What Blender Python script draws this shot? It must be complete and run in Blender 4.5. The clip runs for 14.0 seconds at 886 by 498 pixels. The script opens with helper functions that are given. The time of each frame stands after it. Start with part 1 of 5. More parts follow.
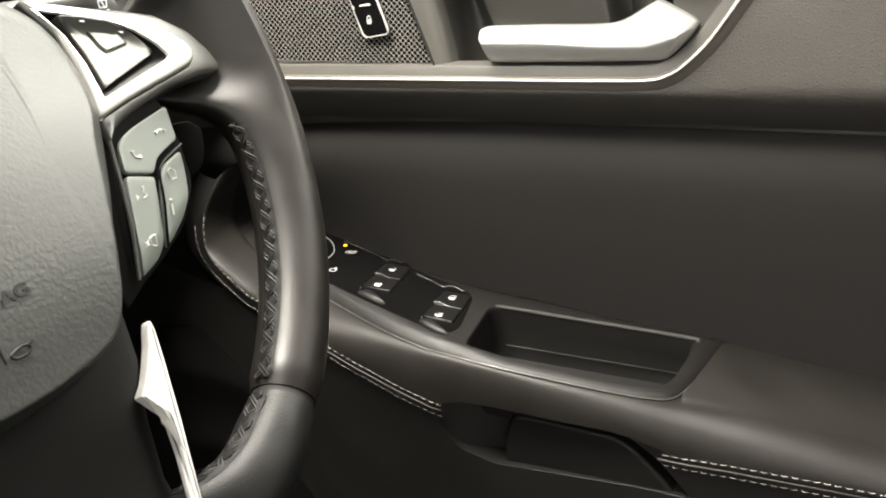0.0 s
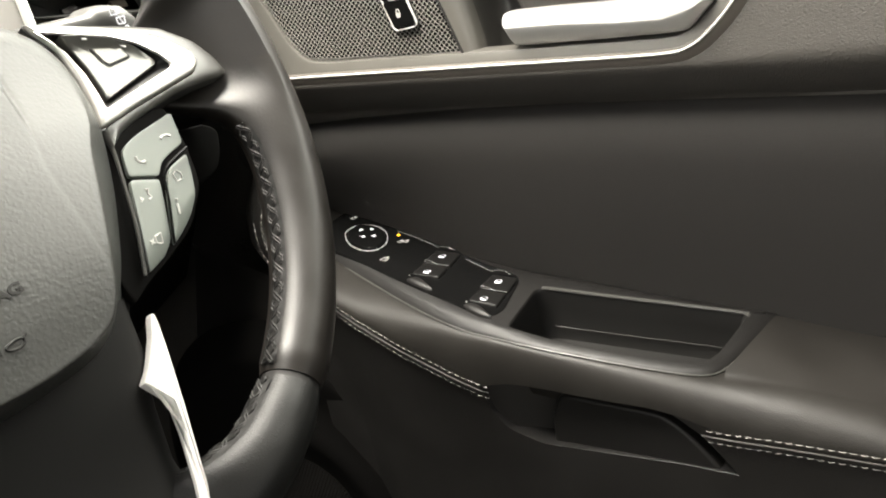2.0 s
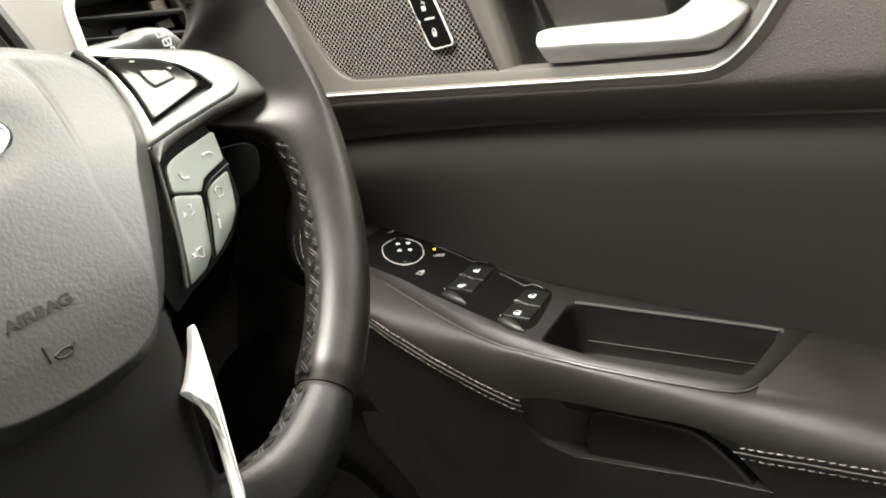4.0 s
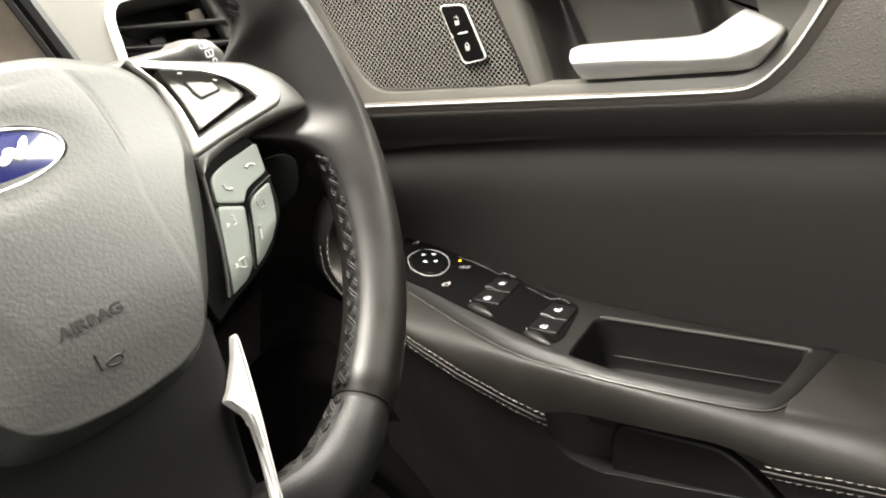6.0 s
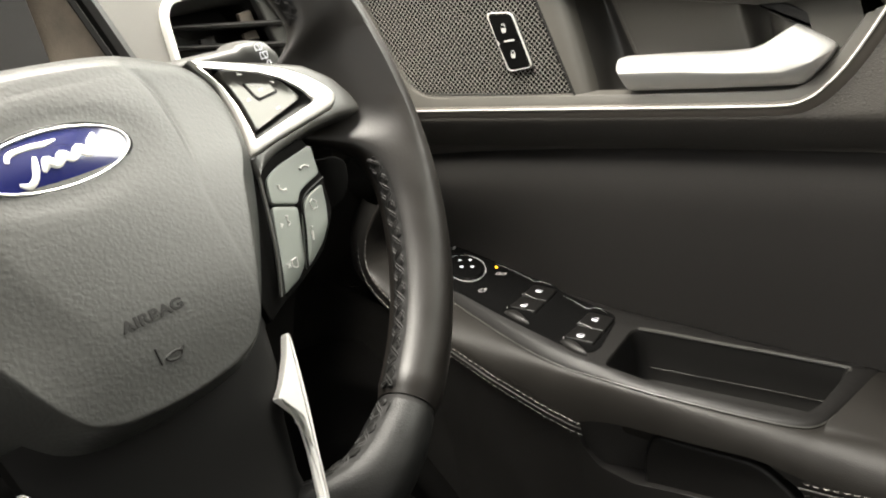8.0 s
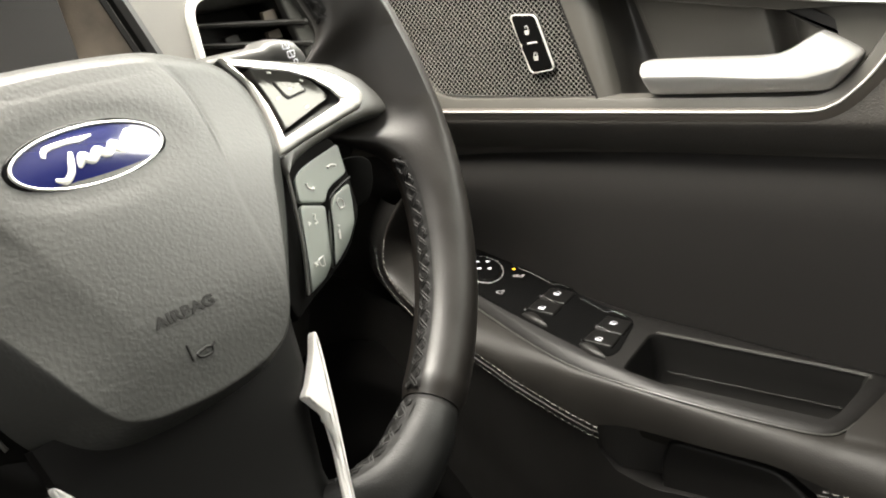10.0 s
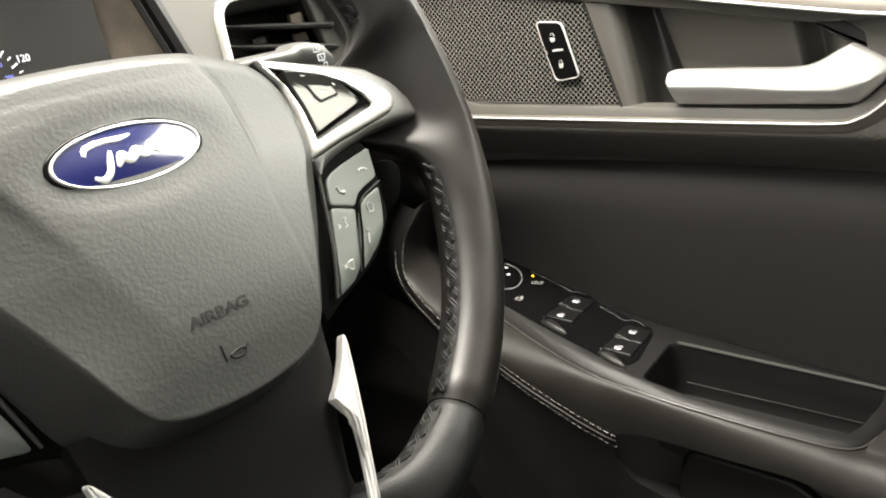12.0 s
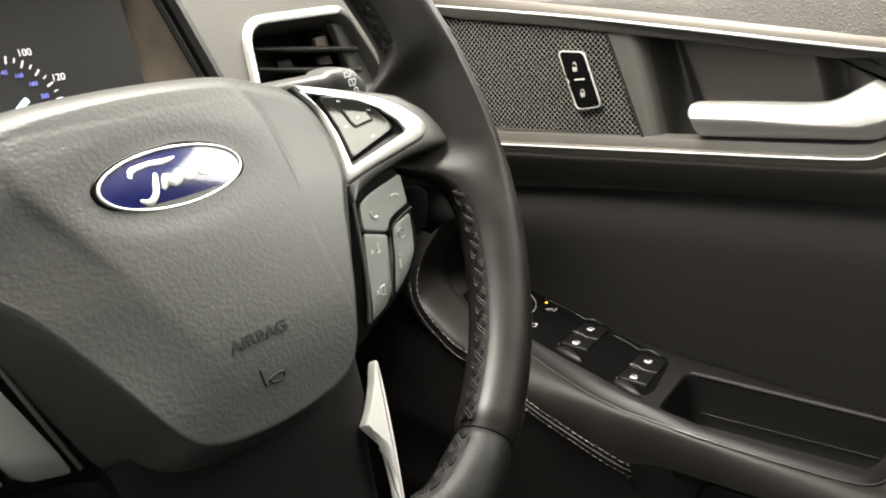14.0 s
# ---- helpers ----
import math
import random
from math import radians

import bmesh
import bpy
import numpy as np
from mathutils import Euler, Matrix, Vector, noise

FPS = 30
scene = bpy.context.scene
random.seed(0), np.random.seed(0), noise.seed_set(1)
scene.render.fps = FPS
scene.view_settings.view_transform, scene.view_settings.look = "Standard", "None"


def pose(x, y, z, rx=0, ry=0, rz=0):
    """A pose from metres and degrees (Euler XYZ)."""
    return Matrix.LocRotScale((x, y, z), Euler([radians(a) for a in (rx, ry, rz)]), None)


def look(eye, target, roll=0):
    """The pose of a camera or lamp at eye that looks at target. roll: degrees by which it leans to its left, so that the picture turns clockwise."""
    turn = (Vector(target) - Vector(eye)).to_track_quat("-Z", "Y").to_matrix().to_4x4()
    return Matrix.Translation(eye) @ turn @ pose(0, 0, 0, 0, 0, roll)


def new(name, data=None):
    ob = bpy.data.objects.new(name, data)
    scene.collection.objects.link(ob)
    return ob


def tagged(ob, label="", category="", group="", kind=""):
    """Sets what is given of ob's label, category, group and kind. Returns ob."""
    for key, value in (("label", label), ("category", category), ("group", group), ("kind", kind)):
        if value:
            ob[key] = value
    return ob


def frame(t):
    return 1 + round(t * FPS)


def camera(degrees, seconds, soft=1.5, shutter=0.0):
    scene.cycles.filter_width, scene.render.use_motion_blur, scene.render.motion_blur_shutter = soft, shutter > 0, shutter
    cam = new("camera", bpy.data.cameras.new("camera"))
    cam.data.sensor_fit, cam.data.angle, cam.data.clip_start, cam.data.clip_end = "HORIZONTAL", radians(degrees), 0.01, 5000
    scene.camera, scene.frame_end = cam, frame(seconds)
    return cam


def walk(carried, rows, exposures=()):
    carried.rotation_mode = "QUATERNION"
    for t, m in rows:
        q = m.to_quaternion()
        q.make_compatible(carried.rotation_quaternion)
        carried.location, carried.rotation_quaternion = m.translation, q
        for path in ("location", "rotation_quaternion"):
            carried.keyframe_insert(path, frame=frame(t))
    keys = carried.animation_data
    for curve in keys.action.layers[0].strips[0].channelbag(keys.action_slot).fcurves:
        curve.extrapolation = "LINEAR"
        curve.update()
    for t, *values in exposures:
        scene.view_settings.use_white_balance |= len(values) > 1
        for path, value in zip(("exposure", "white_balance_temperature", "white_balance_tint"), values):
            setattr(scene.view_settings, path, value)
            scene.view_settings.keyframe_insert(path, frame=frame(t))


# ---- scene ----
cam = camera(53.0, 14.0, soft=2.0)
PATH = [
    (0.0, -0.1408, -0.2565, 0.6944, 68.64, 4.62, -64.91),
    (0.5, -0.1330, -0.2663, 0.6895, 67.06, 7.67, -61.80),
    (1.0, -0.1316, -0.2798, 0.6863, 66.93, 7.51, -59.25),
    (1.5, -0.1271, -0.2955, 0.6877, 67.93, 8.94, -59.36),
    (2.0, -0.1267, -0.3035, 0.6904, 68.60, 9.81, -59.08),
    (2.5, -0.1292, -0.3122, 0.6924, 69.27, 10.24, -57.54),
    (5.0, -0.1343, -0.3099, 0.6961, 70.04, 10.12, -56.06),
    (5.5, -0.1383, -0.3042, 0.6986, 70.31, 9.56, -55.66),
    (6.0, -0.1397, -0.3042, 0.6995, 70.63, 9.53, -55.39),
    (6.5, -0.1425, -0.3008, 0.7002, 70.83, 9.16, -54.91),
    (7.0, -0.1449, -0.2983, 0.7014, 71.03, 8.68, -54.29),
    (7.5, -0.1473, -0.2966, 0.7019, 71.17, 8.46, -53.74),
    (8.0, -0.1483, -0.2964, 0.7023, 71.28, 8.35, -53.41),
    (10.5, -0.1538, -0.2894, 0.7033, 71.49, 7.53, -52.46),
    (11.0, -0.1541, -0.2887, 0.7033, 71.53, 7.35, -52.27),
    (11.5, -0.1575, -0.2857, 0.7048, 71.73, 7.05, -51.96),
    (12.0, -0.1588, -0.2835, 0.7048, 71.88, 6.74, -51.74),
    (12.5, -0.1622, -0.2803, 0.7059, 72.10, 6.29, -51.20),
    (13.0, -0.1669, -0.2722, 0.7070, 72.22, 5.72, -50.65),
    (13.5, -0.1659, -0.2737, 0.7070, 72.21, 5.61, -50.67),
    (14.0, -0.1680, -0.2722, 0.7091, 73.28, 5.43, -51.55),
]
walk(cam, [(t, pose(x, y, z, rx, ry, rz)) for t, x, y, z, rx, ry, rz in PATH],
     exposures=[(0.0, 0.58), (0.5, 0.93), (1.0, 0.78), (1.5, 0.72), (2.5, 0.63), (5.0, 0.67), (5.5, 0.69), (6.5, 0.77), (7.0, 0.43), (7.5, 0.27), (8.0, 0.25), (10.5, 0.33), (11.5, 0.31), (12.5, 0.33), (13.0, -0.04), (13.5, -0.03), (14.0, -0.04)])

# ---- light: bright overcast daylight through the windows and an assumed roof opening ----
world = bpy.data.worlds.new("sky")
scene.world = world
world.use_nodes = True
_n = world.node_tree.nodes
_sky = _n.new("ShaderNodeTexSky")
_sky.sky_type = "NISHITA"
_sky.sun_disc = False
_sky.sun_elevation = radians(48)
_sky.sun_rotation = radians(12)
_sky.dust_density = 3.0
_n["Background"].inputs["Strength"].default_value = 0.13
world.node_tree.links.new(_sky.outputs["Color"], _n["Background"].inputs["Color"])

sun_data = bpy.data.lights.new("sun", "SUN")
sun_data.energy = 0.8
sun_data.angle = radians(20)
sun_data.color = (1.0, 0.96, 0.9)
sun = new("sun", sun_data)
sun.matrix_world = look((0, 0, 3), (0.15, -0.7, 2.0))


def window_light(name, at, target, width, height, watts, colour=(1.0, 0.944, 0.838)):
    """The sky's light as an area lamp in one opening."""
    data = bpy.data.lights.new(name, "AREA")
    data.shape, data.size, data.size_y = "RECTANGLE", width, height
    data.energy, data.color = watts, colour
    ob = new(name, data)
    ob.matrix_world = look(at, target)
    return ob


# Unseen roof opening, assumed and added for light from overhead.
window_light("assumed_roof_light", (0.12, 0.09, 1.17), (0.12, 0.09, 0.0), 0.50, 0.23, 22.5)
window_light("windscreen_light", (-0.3, 0.53, 0.99), (-0.3, 0.33, 0.644), 1.15, 0.68, 18.0)
window_light("driver_window_light", (0.47, -0.15, 0.97), (-0.4, -0.15, 0.6), 0.75, 0.33, 10.0, (1.0, 0.985, 0.872))
window_light("rear_glass_light", (-0.37, -1.9, 0.98), (-0.2, 0.2, 0.65), 1.1, 0.35, 2.8)
window_light("passenger_window_light", (-1.19, -0.45, 0.97), (0.4, -0.3, 0.6), 1.3, 0.32, 4.2)


# ---- materials ----
def material(name, colour, rough=0.5, metal=0.0, grain=0.0, bump=0.0, scale=900.0, mottle=0.1, mottle_scale=25.0, kind="noise", coat=0.0, spec=0.5):
    """A surface with fine relief (grain), and slow changes of tone and gloss (mottle)."""
    m = bpy.data.materials.new(name)
    m.use_nodes = True
    nt = m.node_tree
    b = nt.nodes["Principled BSDF"]
    b.inputs["Metallic"].default_value = metal
    b.inputs["Coat Weight"].default_value = coat
    b.inputs["Coat Roughness"].default_value = 0.05
    b.inputs["Specular IOR Level"].default_value = spec
    co = nt.nodes.new("ShaderNodeTexCoord")
    slow = nt.nodes.new("ShaderNodeTexNoise")
    slow.inputs["Scale"].default_value = mottle_scale
    slow.inputs["Detail"].default_value = 5.0
    nt.links.new(co.outputs["Object"], slow.inputs["Vector"])
    ramp = nt.nodes.new("ShaderNodeMapRange")
    ramp.inputs["From Min"].default_value, ramp.inputs["From Max"].default_value = 0.3, 0.7
    ramp.inputs["To Min"].default_value, ramp.inputs["To Max"].default_value = 1 - mottle, 1 + mottle
    nt.links.new(slow.outputs["Fac"], ramp.inputs["Value"])
    mul = nt.nodes.new("ShaderNodeVectorMath")
    mul.operation = "SCALE"
    mul.inputs[0].default_value = colour
    nt.links.new(ramp.outputs["Result"], mul.inputs["Scale"])
    nt.links.new(mul.outputs["Vector"], b.inputs["Base Color"])
    rr = nt.nodes.new("ShaderNodeMath")
    rr.operation = "MULTIPLY"
    rr.inputs[0].default_value = rough
    nt.links.new(ramp.outputs["Result"], rr.inputs[1])
    nt.links.new(rr.outputs["Value"], b.inputs["Roughness"])
    if bump > 0:
        if kind == "leather":
            fine = nt.nodes.new("ShaderNodeTexVoronoi")
            fine.feature = "DISTANCE_TO_EDGE"
            out = fine.outputs["Distance"]
            warp = nt.nodes.new("ShaderNodeTexNoise")
            warp.inputs["Scale"].default_value = scale * 0.6
            nt.links.new(co.outputs["Object"], warp.inputs["Vector"])
            add = nt.nodes.new("ShaderNodeVectorMath")
            add.operation = "MULTIPLY_ADD"
            add.inputs[1].default_value = (1.6 / scale,) * 3
            nt.links.new(warp.outputs["Color"], add.inputs[0])
            nt.links.new(co.outputs["Object"], add.inputs[2])
            nt.links.new(add.outputs["Vector"], fine.inputs["Vector"])
            clip = nt.nodes.new("ShaderNodeMapRange")
            clip.inputs["From Max"].default_value = 0.5
            nt.links.new(out, clip.inputs["Value"])
            height = clip.outputs["Result"]
        elif kind == "pebble":
            fine = nt.nodes.new("ShaderNodeTexVoronoi")
            fine.feature = "SMOOTH_F1"
            fine.inputs["Smoothness"].default_value = 0.6
            height = fine.outputs["Distance"]
            warp = nt.nodes.new("ShaderNodeTexNoise")
            warp.inputs["Scale"].default_value = scale * 0.8
            warp.inputs["Detail"].default_value = 4.0
            nt.links.new(co.outputs["Object"], warp.inputs["Vector"])
            add = nt.nodes.new("ShaderNodeVectorMath")
            add.operation = "MULTIPLY_ADD"
            add.inputs[1].default_value = (1.5 / scale,) * 3
            nt.links.new(warp.outputs["Color"], add.inputs[0])
            nt.links.new(co.outputs["Object"], add.inputs[2])
            nt.links.new(add.outputs["Vector"], fine.inputs["Vector"])
        else:
            fine = nt.nodes.new("ShaderNodeTexNoise")
            fine.inputs["Detail"].default_value = 3.0
            nt.links.new(co.outputs["Object"], fine.inputs["Vector"])
            height = fine.outputs["Fac"]
        fine.inputs["Scale"].default_value = scale
        bp = nt.nodes.new("ShaderNodeBump")
        bp.invert = kind == "pebble"
        bp.inputs["Strength"].default_value = grain
        bp.inputs["Distance"].default_value = bump
        nt.links.new(height, bp.inputs["Height"])
        nt.links.new(bp.outputs["Normal"], b.inputs["Normal"])
    return m


COVER = material("grained_cover_vinyl", (0.0322, 0.0330, 0.0306), 0.48, grain=0.40, bump=0.0003, scale=620, kind="pebble", mottle=0.06, spec=0.44)
RIM = material("smooth_rim_leather", (0.0085, 0.0072, 0.0061), 0.41, grain=0.2, bump=0.0003, scale=850, mottle=0.14, mottle_scale=55, spec=0.40)
RIMLOW = material("lower_rim_leather", (0.0090, 0.0091, 0.0088), 0.42, grain=0.25, bump=0.0003, scale=800, kind="leather", mottle=0.16, mottle_scale=60, spec=0.19)
THREAD_DARK = material("black_thread", (0.0075, 0.0072, 0.0068), 0.6, spec=0.22)
NEAR_BLACK = material("near_black_trim", (0.005, 0.0048, 0.0045), 0.6, spec=0.2)
THREAD = material("pale_thread", (0.55, 0.53, 0.49), 0.7, mottle=0.2, mottle_scale=400)
LEATHER = material("armrest_leather", (0.0150, 0.0138, 0.0123), 0.46, grain=0.22, bump=0.0003, scale=800, kind="leather", mottle=0.12, spec=0.30)
DOORLOW = material("black_door_plastic", (0.0120, 0.0112, 0.0104), 0.5, grain=0.3, bump=0.0003, scale=700, kind="leather", mottle=0.12)
PAD = material("grained_door_vinyl", (0.066, 0.0615, 0.0555), 0.5, grain=0.5, bump=0.0005, scale=520, kind="leather", mottle=0.08)
CLOTH = material("dark_woven_insert", (0.0268, 0.0251, 0.0240), 0.78, grain=1.0, bump=0.0005, scale=1700, mottle=0.32, mottle_scale=1000, spec=0.22)
PLASTIC = material("textured_black_plastic", (0.0090, 0.0085, 0.0081), 0.46, grain=0.6, bump=0.0002, scale=2000, mottle=0.15, mottle_scale=300, spec=0.36)
SATINBLACK = material("satin_black_plastic", (0.0150, 0.0145, 0.0138), 0.5, mottle=0.08, spec=0.35)
GLOSS = material("gloss_black_plastic", (0.0040, 0.0040, 0.0040), 0.12, mottle=0.05, spec=0.08)
ROCKER = material("satin_switch_plastic", (0.0065, 0.0063, 0.0061), 0.36, mottle=0.05, spec=0.2)
DEEP = material("unlit_black_plastic", (0.016, 0.0152, 0.0146), 0.7, spec=0.2)
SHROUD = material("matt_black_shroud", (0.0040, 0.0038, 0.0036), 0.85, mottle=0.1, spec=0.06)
SILVER = material("satin_silver_paint", (0.84, 0.83, 0.80), 0.36, metal=0.4, grain=0.15, bump=0.0001, scale=3500, mottle=0.05)
SURROUND_PAINT = material("brushed_silver_surround", (0.62, 0.61, 0.58), 0.3, metal=0.8, grain=0.15, bump=0.0001, scale=3500, mottle=0.05)
HANDLE = material("satin_silver_handle", (0.40, 0.40, 0.385), 0.42, metal=0.4, grain=0.1, bump=0.0001, scale=2500, mottle=0.04)
CHAMPAGNE = material("satin_chrome_trim", (0.115, 0.103, 0.090), 0.4, metal=0.3, mottle=0.03)
BUTTON = material("grey_button_rubber", (0.148, 0.162, 0.148), 0.42, grain=0.2, bump=0.0001, scale=3000, mottle=0.05)
PADGREY = material("metallic_grey_button", (0.092, 0.090, 0.083), 0.3, metal=0.5, mottle=0.06)
DASH = material("grained_dash_vinyl", (0.135, 0.13, 0.12), 0.5, grain=0.2, bump=0.0003, scale=800, kind="leather", mottle=0.06)
HOODSIDE = material("brown_grey_hood_lining", (0.098, 0.079, 0.060), 0.6, grain=0.4, bump=0.0003, scale=900, mottle=0.4, mottle_scale=45)
GRILLE = material("grey_speaker_mesh", (0.215, 0.205, 0.187), 0.45, metal=0.1, mottle=0.06)
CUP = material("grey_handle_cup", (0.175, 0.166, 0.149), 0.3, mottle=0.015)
# Darker copies of the cup's grey, with the hollow's shade in them.
CUPLIP = material("shaded_grey_cup_lip", (0.075, 0.0715, 0.064), 0.3, mottle=0.03)
SLOT_SHADE = material("shaded_grey_slot", (0.032, 0.0306, 0.0278), 0.35, mottle=0.03)
FRAMEGREY = material("satin_grey_frame", (0.055, 0.054, 0.05), 0.34, mottle=0.06)
LIP = material("dark_grey_lip", (0.068, 0.065, 0.058), 0.4, mottle=0.06)
STALKGREY = material("dark_grey_stalk", (0.045, 0.045, 0.042), 0.42, mottle=0.08)
BLUE = material("dark_blue_enamel", (0.008, 0.011, 0.075), 0.18, coat=1.0, mottle=0.04)
WHITE = material("white_print", (0.42, 0.42, 0.4), 0.5)
EMBOSS = material("debossed_shadow_vinyl", (0.010, 0.0098, 0.0092), 0.65, spec=0.22)
# Headliner and cabin trim are out of view; lightened to bounce fill light.
LINER = material("light_headliner_cloth", (0.55, 0.53, 0.49), 0.9, grain=0.4, bump=0.0006, scale=500)
CARPET = material("black_carpet", (0.045, 0.043, 0.04), 0.95, grain=0.8, bump=0.002, scale=500)
CABIN = material("fill_cabin_trim", (0.2, 0.192, 0.178), 0.6, grain=0.3, bump=0.0004, scale=500)


def glow(name, colour, strength):
    m = bpy.data.materials.new(name)
    m.use_nodes = True
    b = m.node_tree.nodes["Principled BSDF"]
    b.inputs["Base Color"].default_value = (*colour, 1)
    b.inputs["Emission Color"].default_value = (*colour, 1)
    b.inputs["Emission Strength"].default_value = strength
    return m


AMBER = glow("lit_amber_lamp", (1.0, 0.42, 0.01), 4.0)
DIAL_WHITE = glow("glowing_white_print", (0.8, 0.8, 0.84), 0.24)
PALE_GLOW = glow("backlit_pale_bar", (0.62, 0.86, 0.9), 0.8)
DIAL_BLUE = glow("backlit_blue_print", (0.2, 0.22, 0.8), 0.35)


# ---- mesh helpers ----
def part(name, verts, faces, mat, parent=None, label="", angle=38.0):
    me = bpy.data.meshes.new(name)
    me.from_pydata([tuple(v) for v in verts], [], faces)
    me.materials.append(mat)
    bm = bmesh.new()
    bm.from_mesh(me)
    bmesh.ops.recalc_face_normals(bm, faces=bm.faces)
    bm.to_mesh(me)
    bm.free()
    me.polygons.foreach_set("use_smooth", [True] * len(me.polygons))
    me.set_sharp_from_angle(angle=radians(angle))
    ob = new(name, me)
    ob.parent = parent
    if label:
        tagged(ob, label)
    return ob


def thing(name, label, category, at=None, group=""):
    ob = new(name)
    ob.empty_display_size = 0.02
    if at is not None:
        ob.matrix_world = at
    return tagged(ob, label, category, group)


def merge(*solids):
    """Several shells as one mesh's vertices and faces."""
    vs, fs = [], []
    for v, f in solids:
        k = len(vs)
        vs += [tuple(p) for p in v]
        fs += [[i + k for i in q] for q in f]
    return vs, fs


def loft(rings, closed=True, cap0=False, cap1=False):
    """Quads between rings of the same number of points."""
    n = len(rings[0])
    vs = [tuple(p) for r in rings for p in r]
    fs = []
    for a in range(len(rings) - 1):
        for i in range(n if closed else n - 1):
            j = (i + 1) % n
            fs.append([a * n + i, a * n + j, (a + 1) * n + j, (a + 1) * n + i])
    for flag, base, ring in ((cap0, 0, rings[0]), (cap1, (len(rings) - 1) * n, rings[-1])):
        if flag:
            c = len(vs)
            vs.append(tuple(sum(p[k] for p in ring) / n for k in range(3)))
            fs += [[base + i, base + (i + 1) % n, c] for i in range(n)]
    return vs, fs


def smooth_line(keys, per=6, closed=False):
    """A Catmull-Rom curve through the keys, of any dimension."""
    n, out = len(keys), []
    last = n if closed else n - 1
    for i in range(last):
        g = [keys[(i + k) % n] if closed else keys[min(max(i + k, 0), n - 1)] for k in (-1, 0, 1, 2)]
        for s in range(per):
            t = s / per
            out.append(tuple(0.5 * (2 * b + (c - a) * t + (2 * a - 5 * b + 4 * c - d) * t * t + (3 * b - a - 3 * c + d) * t ** 3) for a, b, c, d in zip(*g)))
    if not closed:
        out.append(tuple(keys[-1]))
    return out


def rounded(poly, r, seg=4):
    """A polygon in the plane with its corners rounded."""
    out, n = [], len(poly)
    for i in range(n):
        p, a, b = Vector(poly[i]), Vector(poly[i - 1]), Vector(poly[(i + 1) % n])
        k = min(r, (a - p).length * 0.45, (b - p).length * 0.45)
        p0, p1 = p + (a - p).normalized() * k, p + (b - p).normalized() * k
        for s in range(seg + 1):
            t = s / seg
            q = p0 * (1 - t) ** 2 + p * 2 * t * (1 - t) + p1 * t * t
            out.append((q.x, q.y))
    return out


def offset(poly, d):
    """A closed outline moved inwards by d (outwards where d is minus)."""
    n = len(poly)
    area = sum(poly[i][0] * poly[(i + 1) % n][1] - poly[(i + 1) % n][0] * poly[i][1] for i in range(n))
    sign = 1 if area > 0 else -1
    out = []
    for i in range(n):
        ax, ay = poly[i - 1]
        bx, by = poly[(i + 1) % n]
        tx, ty = bx - ax, by - ay
        k = math.hypot(tx, ty) or 1.0
        out.append((poly[i][0] - sign * ty / k * d, poly[i][1] + sign * tx / k * d))
    return out


def slab(outline, w0, w1, bevel=0.001, seg=3, place=None):
    """A plate of that outline from w0 up to w1, its upper edge rounded; place maps (u, v, w) to a point."""
    place = place or (lambda u, v, w: (u, v, w))
    rings = [[place(u, v, w0) for u, v in outline]]
    for s in range(seg + 1):
        a = s / seg * math.pi / 2
        o = offset(outline, bevel * (1 - math.cos(a)))
        rings.append([place(u, v, w1 - bevel + bevel * math.sin(a)) for u, v in o])
    if bevel >= 0.00035:
        rings.append([place(u, v, w1) for u, v in offset(outline, bevel + 0.00025)])
    vs, fs = loft(rings)
    n = len(outline)
    return vs, fs + [list(range(n)), list(range(len(vs) - n, len(vs)))]


def tube(path, r, sides=8, closed=False, caps=True):
    """A round bar along a line of points; r a number or one for each point."""
    pts = [Vector(p) for p in path]
    n, rings, up = len(pts), [], None
    for i, p in enumerate(pts):
        a, b = (pts[i - 1], pts[(i + 1) % n]) if closed else (pts[max(i - 1, 0)], pts[min(i + 1, n - 1)])
        t = (b - a).normalized()
        if up is None:
            up = t.orthogonal().normalized()
        up = (up - t * up.dot(t)).normalized()
        side = t.cross(up)
        rad = r[i] if isinstance(r, (list, tuple)) else r
        rings.append([p + (up * math.cos(k * 2 * math.pi / sides) + side * math.sin(k * 2 * math.pi / sides)) * rad for k in range(sides)])
    if closed:
        rings.append(rings[0])
    return loft(rings, True, caps and not closed, caps and not closed)


def ellipse(cx, cy, a, b, n=48, turn=0.0):
    c, s = math.cos(turn), math.sin(turn)
    return [(cx + a * math.cos(k * 2 * math.pi / n) * c - b * math.sin(k * 2 * math.pi / n) * s, cy + a * math.cos(k * 2 * math.pi / n) * s + b * math.sin(k * 2 * math.pi / n) * c) for k in range(n)]


def box(x0, x1, y0, y1, z0, z1):
    v = [(x, y, z) for x in (x0, x1) for y in (y0, y1) for z in (z0, z1)]
    return v, [[0, 1, 3, 2], [4, 6, 7, 5], [0, 4, 5, 1], [2, 3, 7, 6], [0, 2, 6, 4], [1, 5, 7, 3]]


def lerp(x, xs, ys):
    return float(np.interp(x, xs, ys))


def glide(x, xs, ys, h):
    """Like lerp, with its corners rounded over a width of h."""
    return sum(lerp(x + k * h, xs, ys) * q for k, q in ((-0.5, 0.1), (-0.25, 0.22), (0.0, 0.36), (0.25, 0.22), (0.5, 0.1)))


# ---- the closed cabin ----
def setting(name, solid, mat, label, category):
    return tagged(part(name, *solid, mat), label, category, kind="structure")


